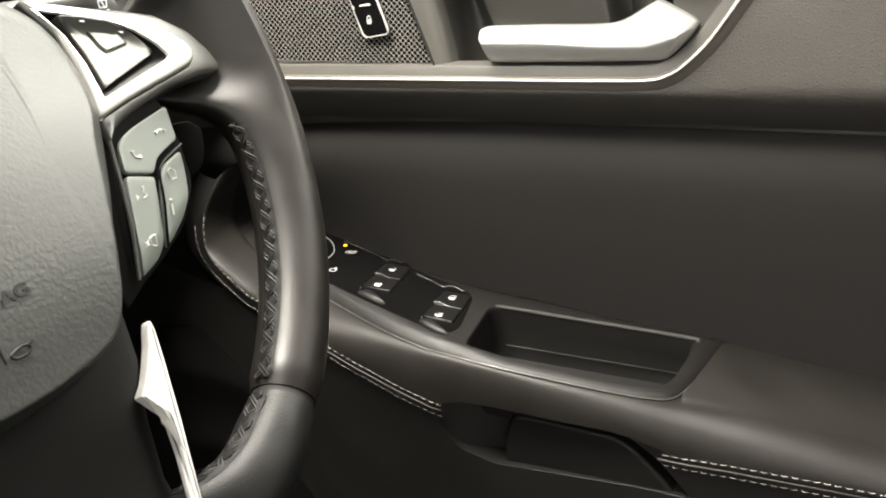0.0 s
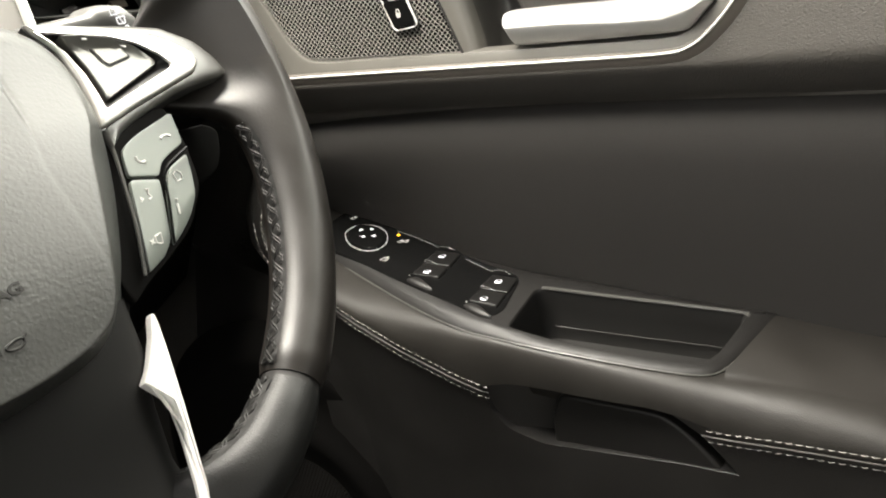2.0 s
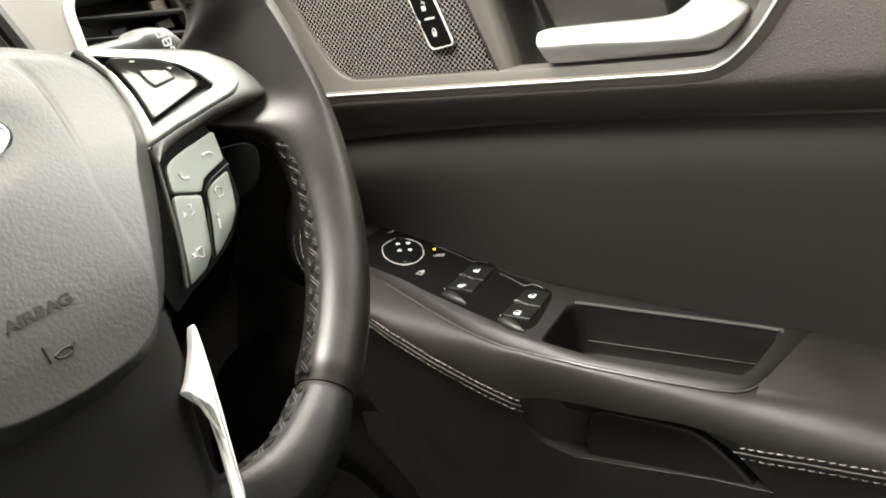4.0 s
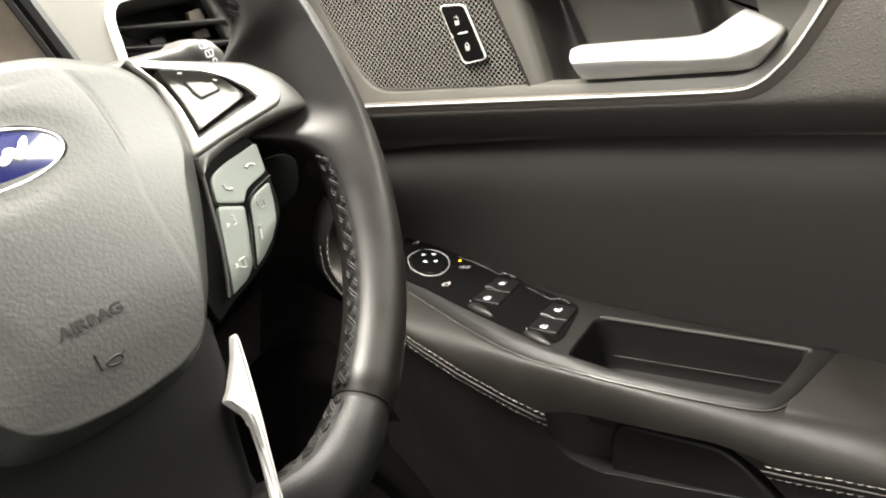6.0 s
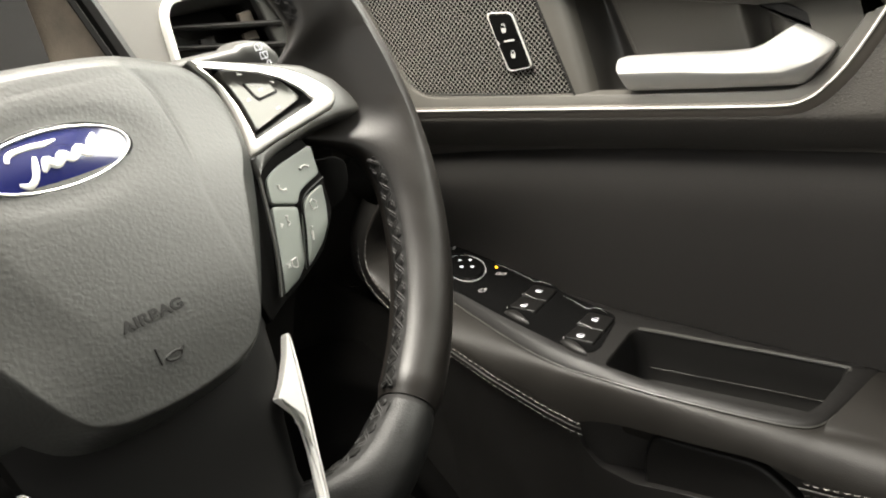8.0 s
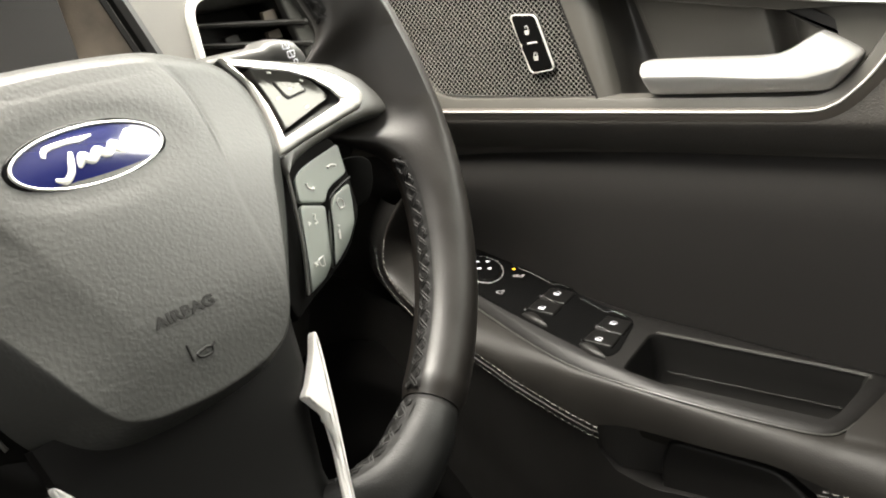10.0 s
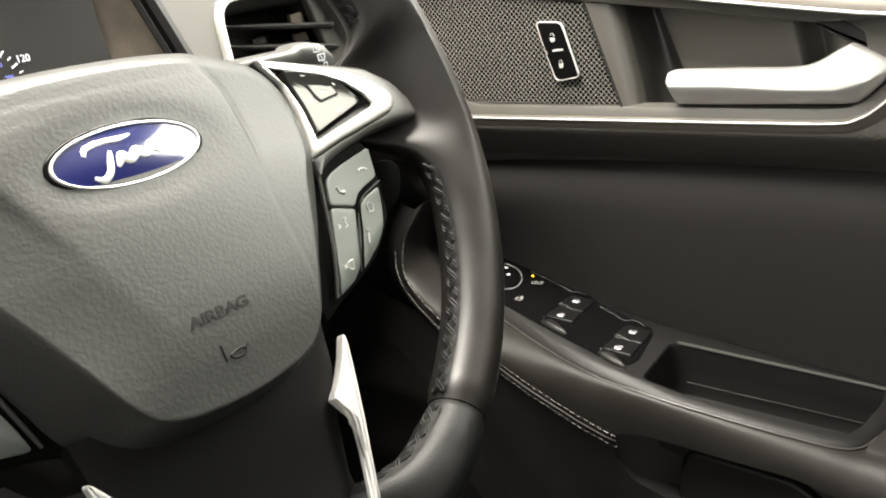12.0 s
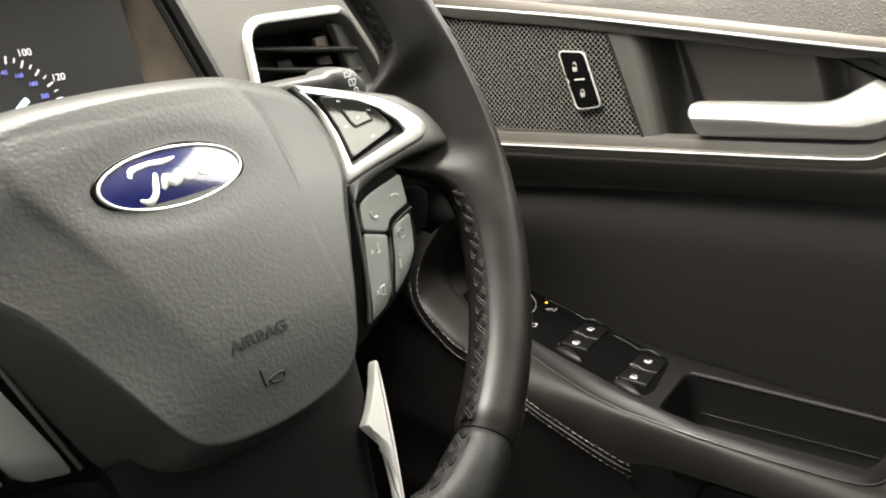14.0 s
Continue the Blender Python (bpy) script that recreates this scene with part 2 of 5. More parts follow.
setting("floor", box(-1.25, 0.5, -2.1, 0.9, -0.06, 0.0), CARPET, "black carpeted car floor", "floor")
# The gap in the roof is unseen; it is assumed, to match its lamp.
setting("ceiling", merge(box(-1.25, 0.55, -2.1, -0.25, 1.18, 1.22), box(-1.25, 0.55, 0.21, 0.24, 1.18, 1.22), box(-1.25, -0.72, -0.25, 0.21, 1.18, 1.22), box(0.38, 0.55, -0.25, 0.21, 1.18, 1.22)), LINER, "light cloth headliner round an assumed roof opening", "ceiling")
setting("wall_right", merge(box(0.455, 0.5, -2.1, 0.9, 0.0, 0.8), box(0.455, 0.5, -2.1, -0.55, 0.8, 1.18), box(0.455, 0.5, 0.25, 0.9, 0.8, 1.18), box(0.455, 0.5, -0.55, 0.25, 1.14, 1.18)), CARPET, "dark outer skin of the driver's side with a window opening", "wall")
setting("wall_left", merge(box(-1.25, -1.2, -2.1, 0.9, 0.0, 0.8), box(-1.25, -1.2, -2.1, -1.2, 0.8, 1.18), box(-1.25, -1.2, 0.25, 0.9, 0.8, 1.18), box(-1.25, -1.2, -1.2, 0.25, 1.14, 1.18)), CABIN, "lightened trim of the passenger side with a window opening", "wall")
setting("wall_front", merge(box(-1.2, 0.455, 0.86, 0.9, 0.0, 0.8)), CABIN, "lightened bulkhead below the windscreen", "wall")
setting("wall_rear", merge(box(-1.2, 0.455, -2.1, -2.05, 0.0, 0.8), box(-1.2, -0.95, -2.1, -2.05, 0.8, 1.18), box(0.2, 0.455, -2.1, -2.05, 0.8, 1.18)), CABIN, "lightened rear wall with a window opening", "wall")


# ---- the driver's door ----
door = thing("car_door", "closed black car door with leather armrest and silver handle", "car door", Matrix.Translation((0.42, -0.1, 0.0)))


def dpart(name, solid, mat, parent=None, label="", angle=38.0):
    """A part of the door, built in the car's own axes."""
    shift = (0.42, -0.1, 0.0)
    v, f = solid
    return part(name, [(p[0] - shift[0], p[1] - shift[1], p[2] - shift[2]) for p in v], f, mat, parent or door, label, angle)


def groove_z(y):
    return lerp(y, (-0.8, -0.25, -0.15, -0.05, 0.03, 0.107, 0.2), (0.548, 0.5540, 0.5550, 0.5555, 0.5542, 0.5510, 0.544))


def pad_x(y, z):
    """The inner face of the upper door pad: it turns under towards the groove and leans out above."""
    x = 0.366
    low = 0.583 - z
    if low > 0:
        x += 0.030 * min(low / 0.027, 1.0) ** 1.35
    if z > 0.66:
        x += (z - 0.66) * 0.2 + max(0.0, z - 0.69) * 0.6
    return x


def around(poly, centre, m=120):
    """The outline cut by m even rays from the centre."""
    res = []
    for k in range(m):
        a = k * 2 * math.pi / m
        dx, dy = math.cos(a), math.sin(a)
        best = 0.0
        for i in range(len(poly)):
            (xa, ya), (xb, yb) = poly[i - 1], poly[i]
            ex, ey = xb - xa, yb - ya
            det = ex * dy - ey * dx
            if abs(det) < 1e-12:
                continue
            t = (ex * (ya - centre[1]) - ey * (xa - centre[0])) / det
            s = (dx * (ya - centre[1]) - dy * (xa - centre[0])) / det
            if -1e-6 <= s <= 1 + 1e-6 and t > best:
                best = t
        res.append((centre[0] + dx * best, centre[1] + dy * best))
    return res


# the inner edge of the metal trim round the recess, as (y, z)
TRIM_KEYS = [(0.215, 0.5885), (0.1, 0.5885), (0.0, 0.5882), (-0.1, 0.588), (-0.14, 0.5885), (-0.152, 0.5915), (-0.161, 0.597), (-0.175, 0.611), (-0.191, 0.634), (-0.1965, 0.6445),
             (-0.192, 0.6485), (-0.147, 0.6535), (-0.098, 0.6605), (-0.029, 0.6705), (0.052, 0.6815), (0.165, 0.6945), (0.215, 0.7)]


def even(line, n):
    """n points at even steps along a line."""
    p = np.array(line)
    run = np.concatenate([[0], np.cumsum(np.linalg.norm(np.diff(p, axis=0), axis=1))])
    at = np.linspace(0, run[-1], n)
    return [tuple(float(np.interp(a, run, p[:, k])) for k in range(p.shape[1])) for a in at]


TRIM = even(smooth_line(TRIM_KEYS, 12), 260) + [(0.222, 0.69), (0.224, 0.65), (0.222, 0.6)]
# the recess itself ends in a rounded slant short of the trim's front end
RECESS = smooth_line([(0.158, 0.6235), (0.149, 0.6080), (0.140, 0.5975), (0.128, 0.5912), (0.113, 0.5887), (0.085, 0.5885), (0.05, 0.5884)] + TRIM_KEYS[2:-2] + [(0.11, 0.6882), (0.155, 0.6932), (0.176, 0.6950), (0.1835, 0.6925), (0.1830, 0.6840), (0.179, 0.668), (0.170, 0.647)], 8, True)
MID = (0.0, 0.638)


def pad_ring(s):
    ring = []
    for (y, z), (yo, zo) in zip(offset(TRIM, -0.0045), PAD_OUT):
        yy, zz = y + (yo - y) * s, z + (zo - z) * s
        ring.append((pad_x(yy, zz), yy, zz))
    return ring


PAD_OUT = []
for y, z in TRIM:
    a = math.atan2(z - 0.63, (y - 0.03) * 0.45)
    dy, dz = math.cos(a), math.sin(a)
    ky = (0.26 - 0.03) / dy if dy > 1e-6 else (-0.75 - 0.03) / dy if dy < -1e-6 else 9
    zt = 0.79 if dz > 0 else 0.56
    kz = (zt - 0.63) / dz if abs(dz) > 1e-6 else 9
    k = min(ky / 0.45 if ky > 0 else 9, kz)
    yo = min(max(0.03 + dy * k / 0.45 * 1.0, -0.75), 0.26)
    zo = min(max(0.63 + dz * k, groove_z(yo)), 0.79)
    if zo < 0.575:
        zo = groove_z(yo)
    PAD_OUT.append((yo, zo))
for i in range(len(PAD_OUT)):
    if PAD_OUT[i][1] < 0.58:
        PAD_OUT[i] = (PAD_OUT[i][0], groove_z(PAD_OUT[i][0]))
rings = [pad_ring(s) for s in (0.0, 0.03, 0.08, 0.15, 0.25, 0.35, 0.45, 0.55, 0.65, 0.75, 0.85, 0.93, 1.0)]
rings.insert(0, [(x + 0.012, y, z) for x, y, z in rings[0]])
rings.append([(x + 0.03, y, z) for x, y, z in rings[-1]])
dpart("upper_pad", loft(rings), PAD, label="grained dark vinyl upper pad")

# metal trim: a channel for the bright bead and a broad outer bevel
prof = [(0.0036, 0.010), (0.0034, -0.0002), (0.0030, -0.0008), (0.0012, -0.0008), (0.0010, -0.0007), (0.0006, -0.0009), (-0.0010, -0.0006), (-0.0028, 0.0001), (-0.0044, 0.0010), (-0.0050, 0.0028), (-0.0054, 0.010)]
rings = []
for d, dx in prof:
    ring = []
    for (y, z), (y2, z2) in zip(offset(TRIM, d), TRIM):
        wide = lerp(z2, (0.60, 0.652), (1.0, 1.08))
        ring.append((pad_x(y2, max(z2, 0.584)) + dx * wide - 0.001, y2 + (y - y2) * wide, z2 + (z - z2) * wide))
    rings.append(ring)
dpart("metal_trim", loft(rings), CHAMPAGNE, label="satin chrome trim strip round the recess", angle=28)

bead = [(pad_x(y, max(z, 0.584)) - 0.0028, y, z) for y, z in offset(TRIM, 0.0020)]
dpart("bright_bead", tube(bead, [lerp(p[2], (0.60, 0.652), (0.00062, 0.0009)) for p in bead], 8, True), SILVER, label="thin bright line along the trim")

# the recess: a sloping lip and a floor behind grille and handle
rings = [[(0.3672, y, z) for y, z in around(offset(TRIM, 0.002), MID, 720)]]
for d, x in ((0.0072, 0.3684), (0.0095, 0.3694), (0.0105, 0.3725), (0.0108, 0.380)):
    rings.append([(x, y, z) for y, z in around(offset(RECESS, d), MID, 720)])
dpart("recess_lip", loft(rings), LIP, label="dark grey lip of the recess")


def split_y(z):
    """The slanting joint between the speaker mesh and the handle cup."""
    return -0.0020 + (z - 0.598) * 0.345


# speaker grille: a honeycomb sheet with real holes
INNER = offset(RECESS, 0.0100)


def inside(poly, y, z):
    odd = False
    for i in range(len(poly)):
        (ya, za), (yb, zb) = poly[i - 1], poly[i]
        if (za > z) != (zb > z) and y < (yb - ya) * (z - za) / (zb - za) + ya:
            odd = not odd
    return odd


grille = dpart("speaker_grille", loft([[(0.3735, y, z) for y, z in g] for g in ([(0.160, 0.603), (0.180, 0.688), (0.0227, 0.671), (-0.0035, 0.597)],)] + [[(0.378, y, z) for y, z in ((0.160, 0.603), (0.180, 0.688), (0.0227, 0.671), (-0.0035, 0.597))]], True, True, True), SHROUD, label="grey perforated speaker grille")
v, f = [], []
PITCH, ROW = 0.0039, 0.00195
row = 0
z = 0.592
while z < 0.7:
    y = 0.212 - (row % 2) * PITCH / 2
    while y > -0.01:
        if y > split_y(z) + 0.0014 and inside(INNER, y, z):
            k = len(v)
            v += [(0.3712, y + a * PITCH, z + c * ROW * 2) for a, c in ((0.5, 0), (0.25, 0.25), (0, 0.5), (-0.25, 0.25), (-0.5, 0), (-0.25, -0.25), (0, -0.5), (0.25, -0.25))]
            hole8 = ((0.435, 0.0), (0.232, 0.217), (0.0, 0.405), (-0.232, 0.217), (-0.435, 0.0), (-0.232, -0.217), (0.0, -0.405), (0.232, -0.217))
            v += [(0.37115, y + a * PITCH * 1.04, z + c * ROW * 2.08) for a, c in hole8]
            v += [(0.3715, y + a * PITCH, z + c * ROW * 2) for a, c in hole8]
            for a in range(8):
                c = (a + 1) % 8
                f += [[k + a, k + c, k + 8 + c, k + 8 + a], [k + 8 + a, k + 8 + c, k + 16 + c, k + 16 + a]]
        y -= PITCH
    z += ROW
    row += 1
tagged(dpart("perforated_sheet", (v, f), GRILLE, grille), kind="stuff")

# joint strip between mesh and cup
seam_pts = [(0.3705, split_y(zz) - 0.0002, zz) for zz in np.linspace(0.595, 0.672, 8)]
dpart("joint_strip", tube(seam_pts, 0.0009, 6), DEEP, grille)

# handle cup: a hollow that curves in from the joint to a flat back
sect = [(-0.0005, 0.3705), (-0.007, 0.3716), (-0.012, 0.3738), (-0.0150, 0.3772), (-0.0170, 0.3830), (-0.0190, 0.392), (-0.0212, 0.402), (-0.0250, 0.4085), (-0.0300, 0.4090), (-0.0335, 0.4080), (-0.0360, 0.4074), (-0.041, 0.4060), (-0.075, 0.4055), (-0.108, 0.4055), (-0.1150, 0.4085), (-0.1185, 0.421), (-0.124, 0.426), (-0.1275, 0.415), (-0.131, 0.402), (-0.140, 0.386), (-0.150, 0.377), (-0.165, 0.373), (-0.19, 0.3715)]


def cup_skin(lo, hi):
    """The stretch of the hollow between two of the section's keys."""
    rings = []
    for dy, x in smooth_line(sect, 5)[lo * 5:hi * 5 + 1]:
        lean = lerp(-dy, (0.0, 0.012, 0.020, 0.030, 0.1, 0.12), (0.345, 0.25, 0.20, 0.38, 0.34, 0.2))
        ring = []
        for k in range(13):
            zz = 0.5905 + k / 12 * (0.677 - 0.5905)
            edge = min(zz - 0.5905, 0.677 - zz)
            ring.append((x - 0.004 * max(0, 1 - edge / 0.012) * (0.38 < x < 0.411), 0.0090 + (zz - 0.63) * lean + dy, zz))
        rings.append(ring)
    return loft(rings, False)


# One grey moulding; shade is put into darker tones for lip, slot and end.
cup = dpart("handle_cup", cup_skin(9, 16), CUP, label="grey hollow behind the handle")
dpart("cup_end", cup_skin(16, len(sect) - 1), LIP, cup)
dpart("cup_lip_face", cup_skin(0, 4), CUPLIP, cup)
dpart("cup_slot_shade", cup_skin(4, 9), SLOT_SHADE, cup, "deep slot with shade in its colour")

# the lever handle: an outline that rises to a ridge along its length
HANDLE_TOP = smooth_line([(-0.0349, 0.6150), (-0.0361, 0.6189), (-0.0389, 0.6205), (-0.0560, 0.6207), (-0.0745, 0.6208), (-0.0920, 0.6206), (-0.1083, 0.6206), (-0.1196, 0.6216), (-0.1274, 0.6245), (-0.1366, 0.6299), (-0.1426, 0.6331), (-0.1460, 0.6335), (-0.1535, 0.6300), (-0.1601, 0.6264), (-0.1655, 0.6230), (-0.1667, 0.6208)], 4)
HANDLE_LOW = smooth_line([(-0.1667, 0.6204), (-0.1632, 0.6145), (-0.1575, 0.6085), (-0.1517, 0.6029), (-0.1473, 0.6008), (-0.1367, 0.6002), (-0.1220, 0.6001), (-0.1080, 0.6000), (-0.0900, 0.5998), (-0.0737, 0.5997), (-0.0560, 0.5997), (-0.0450, 0.5999), (-0.0420, 0.6008), (-0.0388, 0.6060), (-0.0357, 0.6125), (-0.0349, 0.6146)], 4)
RIDGE_Y, RIDGE_Z = (-0.1560, -0.1504, -0.1385, -0.1104, -0.0768, -0.0404), (0.6150, 0.6130, 0.6098, 0.6102, 0.6122, 0.6126)
outline = HANDLE_TOP + HANDLE_LOW
rings = [[(0.3790, y, z) for y, z in outline]]
for s, x in ((0.0, 0.3712), (0.02, 0.3694), (0.06, 0.3680), (0.14, 0.3667), (0.3, 0.3651), (0.5, 0.3634), (0.7, 0.3620), (0.85, 0.3611), (0.95, 0.3607), (1.0, 0.3606)):
    ring = []
    for y, z in outline:
        yr = min(max(y, -0.1560), -0.0404)
        zr = lerp(yr, RIDGE_Y, RIDGE_Z)
        ring.append((x, y + (yr - y) * s, z + (zr - z) * s))
    rings.append(ring)
dpart("door_handle", loft(rings, True, True, False), HANDLE, label="satin silver pull handle", angle=32)
# pivot shield behind the handle's thick end
dpart("pivot_cover", slab(rounded([(-0.1233, 0.6455), (-0.1420, 0.6345), (-0.1455, 0.6354), (-0.1600, 0.6284), (-0.1672, 0.6222), (-0.1692, 0.6243), (-0.1610, 0.6350), (-0.1400, 0.6455), (-0.1300, 0.6485)], 0.0015), 0.0, 0.004, 0.001, 3, lambda u, v, w: (0.3775 - w, u, v)), SATINBLACK)

# lock switch
LOCK = rounded([(0.0590, 0.6566), (0.0382, 0.6554), (0.0264, 0.6180), (0.0458, 0.6154)], 0.0042, 5)
lock = dpart("lock_switch", slab(LOCK, 0.0, 0.0026, 0.0003, 2, lambda u, v, w: (0.3720 - w, u, v)), DEEP, label="black lock switch in a chrome frame")
dpart("lock_frame", loft([[(0.3720 - w, u, v) for u, v in offset(LOCK, d)] for d, w in ((0.0, 0.001), (0.0001, 0.0037), (0.0002, 0.0042), (0.0005, 0.0043), (0.0007, 0.0040), (0.0008, 0.0024))]), SILVER, lock)


def on_lock(u, v, w):
    return (0.3688 - w, u, v)


dpart("lock_button", slab(rounded([(0.0574, 0.6551), (0.0393, 0.6540), (0.0338, 0.6367), (0.0519, 0.6357)], 0.0028), 0.0, 0.0012, 0.0004, 2, on_lock), GLOSS, lock)
dpart("lock_button", slab(rounded([(0.0517, 0.6351), (0.0336, 0.6361), (0.0280, 0.6194), (0.0449, 0.6171)], 0.0028), 0.0, 0.0012, 0.0004, 2, on_lock), GLOSS, lock)


def padlock(y, z, opened):
    body = slab(rounded([(y + 0.0019, z - 0.0012), (y - 0.0019, z - 0.0012), (y - 0.0014, z - 0.0042), (y + 0.0023 - 0.0009, z - 0.0042)], 0.0004, 2), 0.0012, 0.0015, 0.0001, 1, on_lock)
    lift = 0.0006 if opened else 0.0
    arc = [on_lock(y + 0.0013 * math.cos(a), z - 0.0012 + lift + 0.0024 * math.sin(a), 0.0014) for a in np.linspace(0 if not opened else 0.5, math.pi, 9)]
    return merge(body, tube(arc, 0.0003, 5))


dpart("lock_symbol", padlock(0.0455, 0.6465, True), WHITE, lock)
dpart("lock_symbol", padlock(0.0402, 0.6290, False), WHITE, lock)
dpart("lock_lamp", slab([(0.0458, 0.6371), (0.0380, 0.6377), (0.0380, 0.6365), (0.0458, 0.6359)], 0.001, 0.0018, 0.0002, 1, on_lock), WHITE, lock)

# woven insert below the groove
rings = []
for y in np.linspace(-0.75, 0.24, 60):
    g = groove_z(y) - 0.0015
    ring = []
    for d, x in ((-0.004, 0.402), (0.0, 0.3990), (0.003, 0.3960), (0.006, 0.3922), (0.009, 0.3898), (0.013, 0.3876), (0.019, 0.3862), (0.027, 0.3858), (0.038, 0.3872), (0.06, 0.3915), (0.09, 0.398), (0.12, 0.405), (0.16, 0.413), (0.2, 0.42)):
        ring.append((x + lerp(y, (0.02, 0.06, 0.11, 0.17, 0.24), (0.0, 0.006, 0.016, 0.028, 0.038)) * lerp(d, (0.02, 0.09), (0.0, 1.0)), y, g - d))
    rings.append(ring)
dpart("woven_insert", loft(rings, False), CLOTH, label="dark woven cloth insert")
dpart("groove_bead", tube([(0.3965, y, groove_z(y) + 0.0006) for y in np.linspace(-0.75, 0.22, 70)], 0.0007, 6), FRAMEGREY)


# armrest: leather roll from the switch plate round to the stitched seam
def plate_z(x, y):
    return 0.4297 + (0.0315 * (x - 0.3797) + 0.1469 * (y + 0.0277)) / 0.98865


ST_Y = (-0.75, -0.4, -0.255, -0.2, -0.1785, -0.1424, -0.1288, -0.1, -0.05, -0.034, -0.0200, -0.0135, 0.0, 0.05, 0.09, 0.12)
BACK_Y = (-0.75, -0.4, -0.255, -0.2, -0.15, -0.1, -0.05, 0.0, 0.05, 0.09, 0.12)
EDGE_Y = (-0.75, -0.4, -0.255, -0.2, -0.168, -0.15, -0.1, -0.05, 0.0, 0.05, 0.09, 0.12)
ST = {
    "back": (BACK_Y, (0.33, 0.375, 0.394, 0.401, 0.4081, 0.4151, 0.4221, 0.4265, 0.4342, 0.4408, 0.4465)),
    "edge_x": (EDGE_Y, (0.35, 0.345, 0.3365, 0.3330, 0.3290, 0.3255, 0.3155, 0.3115, 0.3155, 0.3285, 0.3430, 0.3540)),
    "seam_x": (ST_Y, (0.315, 0.312, 0.31, 0.31, 0.31, 0.3095, 0.309, 0.307, 0.305, 0.305, 0.305, 0.305, 0.305, 0.308, 0.312, 0.318)),
    "seam_z": (ST_Y, (0.367, 0.373, 0.3762, 0.3765, 0.3765, 0.3862, 0.3886, 0.3905, 0.3940, 0.3934, 0.3905, 0.3868, 0.3912, 0.4083, 0.424, 0.436)),
}


def station(y):
    return {k: lerp(y, ys, v) for k, (ys, v) in ST.items()}


rings = []
ys = sorted(list(np.linspace(-0.75, -0.26, 12)) + list(np.linspace(-0.25, 0.12, 57)) + [-0.1685, -0.1675])
# towards the front the roll turns upwards and back to the door: edge beside the plate, and seam
FRONT_EDGE = [(0.3540, 0.12, 0.4440), (0.3600, 0.140, 0.4495), (0.3660, 0.158, 0.4565), (0.3705, 0.172, 0.4630), (0.3735, 0.1820, 0.4720), (0.3750, 0.1852, 0.4840), (0.3760, 0.1825, 0.498), (0.379, 0.176, 0.511), (0.386, 0.168, 0.526)]
FRONT_SEAM = [(0.3180, 0.12, 0.436), (0.3215, 0.137, 0.4385), (0.3265, 0.156, 0.4470), (0.3310, 0.1705, 0.4545), (0.3345, 0.1810, 0.4630), (0.3375, 0.1858, 0.4730), (0.3410, 0.1872, 0.485), (0.3470, 0.1850, 0.500), (0.356, 0.179, 0.516)]
front_edge, front_seam = smooth_line(FRONT_EDGE, 5), smooth_line(FRONT_SEAM, 5)


def roll(e, s):
    """The round section from the plate's edge to the stitched seam."""
    c = Vector((e[0], s[1], s[2]))
    e, s = Vector(e), Vector(s)
    res = []
    for k in range(17):
        a = k / 16 * math.pi / 2
        res.append(tuple(c + (s - c) * (math.sin(a) ** 0.9) + (e - c) * (math.cos(a) ** 0.85 if k < 16 else 0.0)))
    return res


for y in ys:
    s = station(y)
    sunk = 0.049 if y > -0.168 else 0.0
    low = s["back"] - sunk + 0.0006
    ring = [(0.425, y, low - 0.001), (0.40, y, low), (0.37, y, low), (s["edge_x"] + (0.014 if sunk else 0.006), y, low)]
    ring.append((s["edge_x"] + 0.002, y, s["back"] - 0.006) if sunk else (s["edge_x"] + 0.003, y, s["back"] - 0.0012 * lerp(y, (-0.21, -0.165), (0.0, 1.0))))
    ring += roll((s["edge_x"], y, s["back"] - 0.0025 * lerp(y, (-0.21, -0.165), (0.0, 1.0))), (s["seam_x"], y, s["seam_z"]))
    rings.append([(x, yy - 0.17 * max(0.0, x - 0.335) * max(0.0, 1 - abs(yy + 0.168) / 0.06), z) for x, yy, z in ring])
for i, (e, s) in enumerate(zip(front_edge[1:], front_seam[1:])):
    k = max(0.0, 1 - (i + 1) / 10.0) * 0.06
    rings.append([(0.44, e[1] + 0.01, e[2] - k), (0.41, e[1] + 0.008, e[2] - k), (e[0] + 0.02, e[1] + 0.006, e[2] - k), (e[0] + 0.006, e[1] + 0.003, e[2] - k - 0.001), (e[0] + 0.002, e[1] + 0.001, e[2] - 0.003)] + roll(e, s))
armrest = dpart("armrest", loft(rings, False), LEATHER, label="padded black leather armrest", angle=60)


def low_x(y, z):
    s = station(y)
    d = max(0.0, s["seam_z"] - z)
    return s["seam_x"] + lerp(d, (0.0, 0.01, 0.04, 0.1, 0.2, 0.4), (0.0, 0.003, 0.007, 0.013, 0.02, 0.03))


# the double row of pale stitches along the armrest seam
def stitch_z(y):
    return lerp(y, (-0.75, -0.4, -0.255, -0.2, -0.1573, -0.0190, -0.0059, 0.0109, 0.05, 0.12), (0.365, 0.372, 0.3768, 0.3770, 0.3757, 0.3860, 0.3903, 0.3950, 0.4085, 0.436))


def seam_row(y, d):
    z = stitch_z(y) + d
    return Vector((low_x(y, z) - (0.0009 if d > 0 else 0.0022), y, z))


def front_row(d):
    """A row of stitches along the upward turn, d beyond the seam."""
    res = []
    for i, p in enumerate(front_seam[1:-6]):
        a, b = Vector(front_seam[i]), Vector(front_seam[i + 2])
        t = (b - a).normalized()
        out = Vector((0, t.z, -t.y)).normalized()
        res.append(Vector(p) + out * d + Vector((-0.0006 if d < 0 else 0.0006, 0, 0)))
    return res


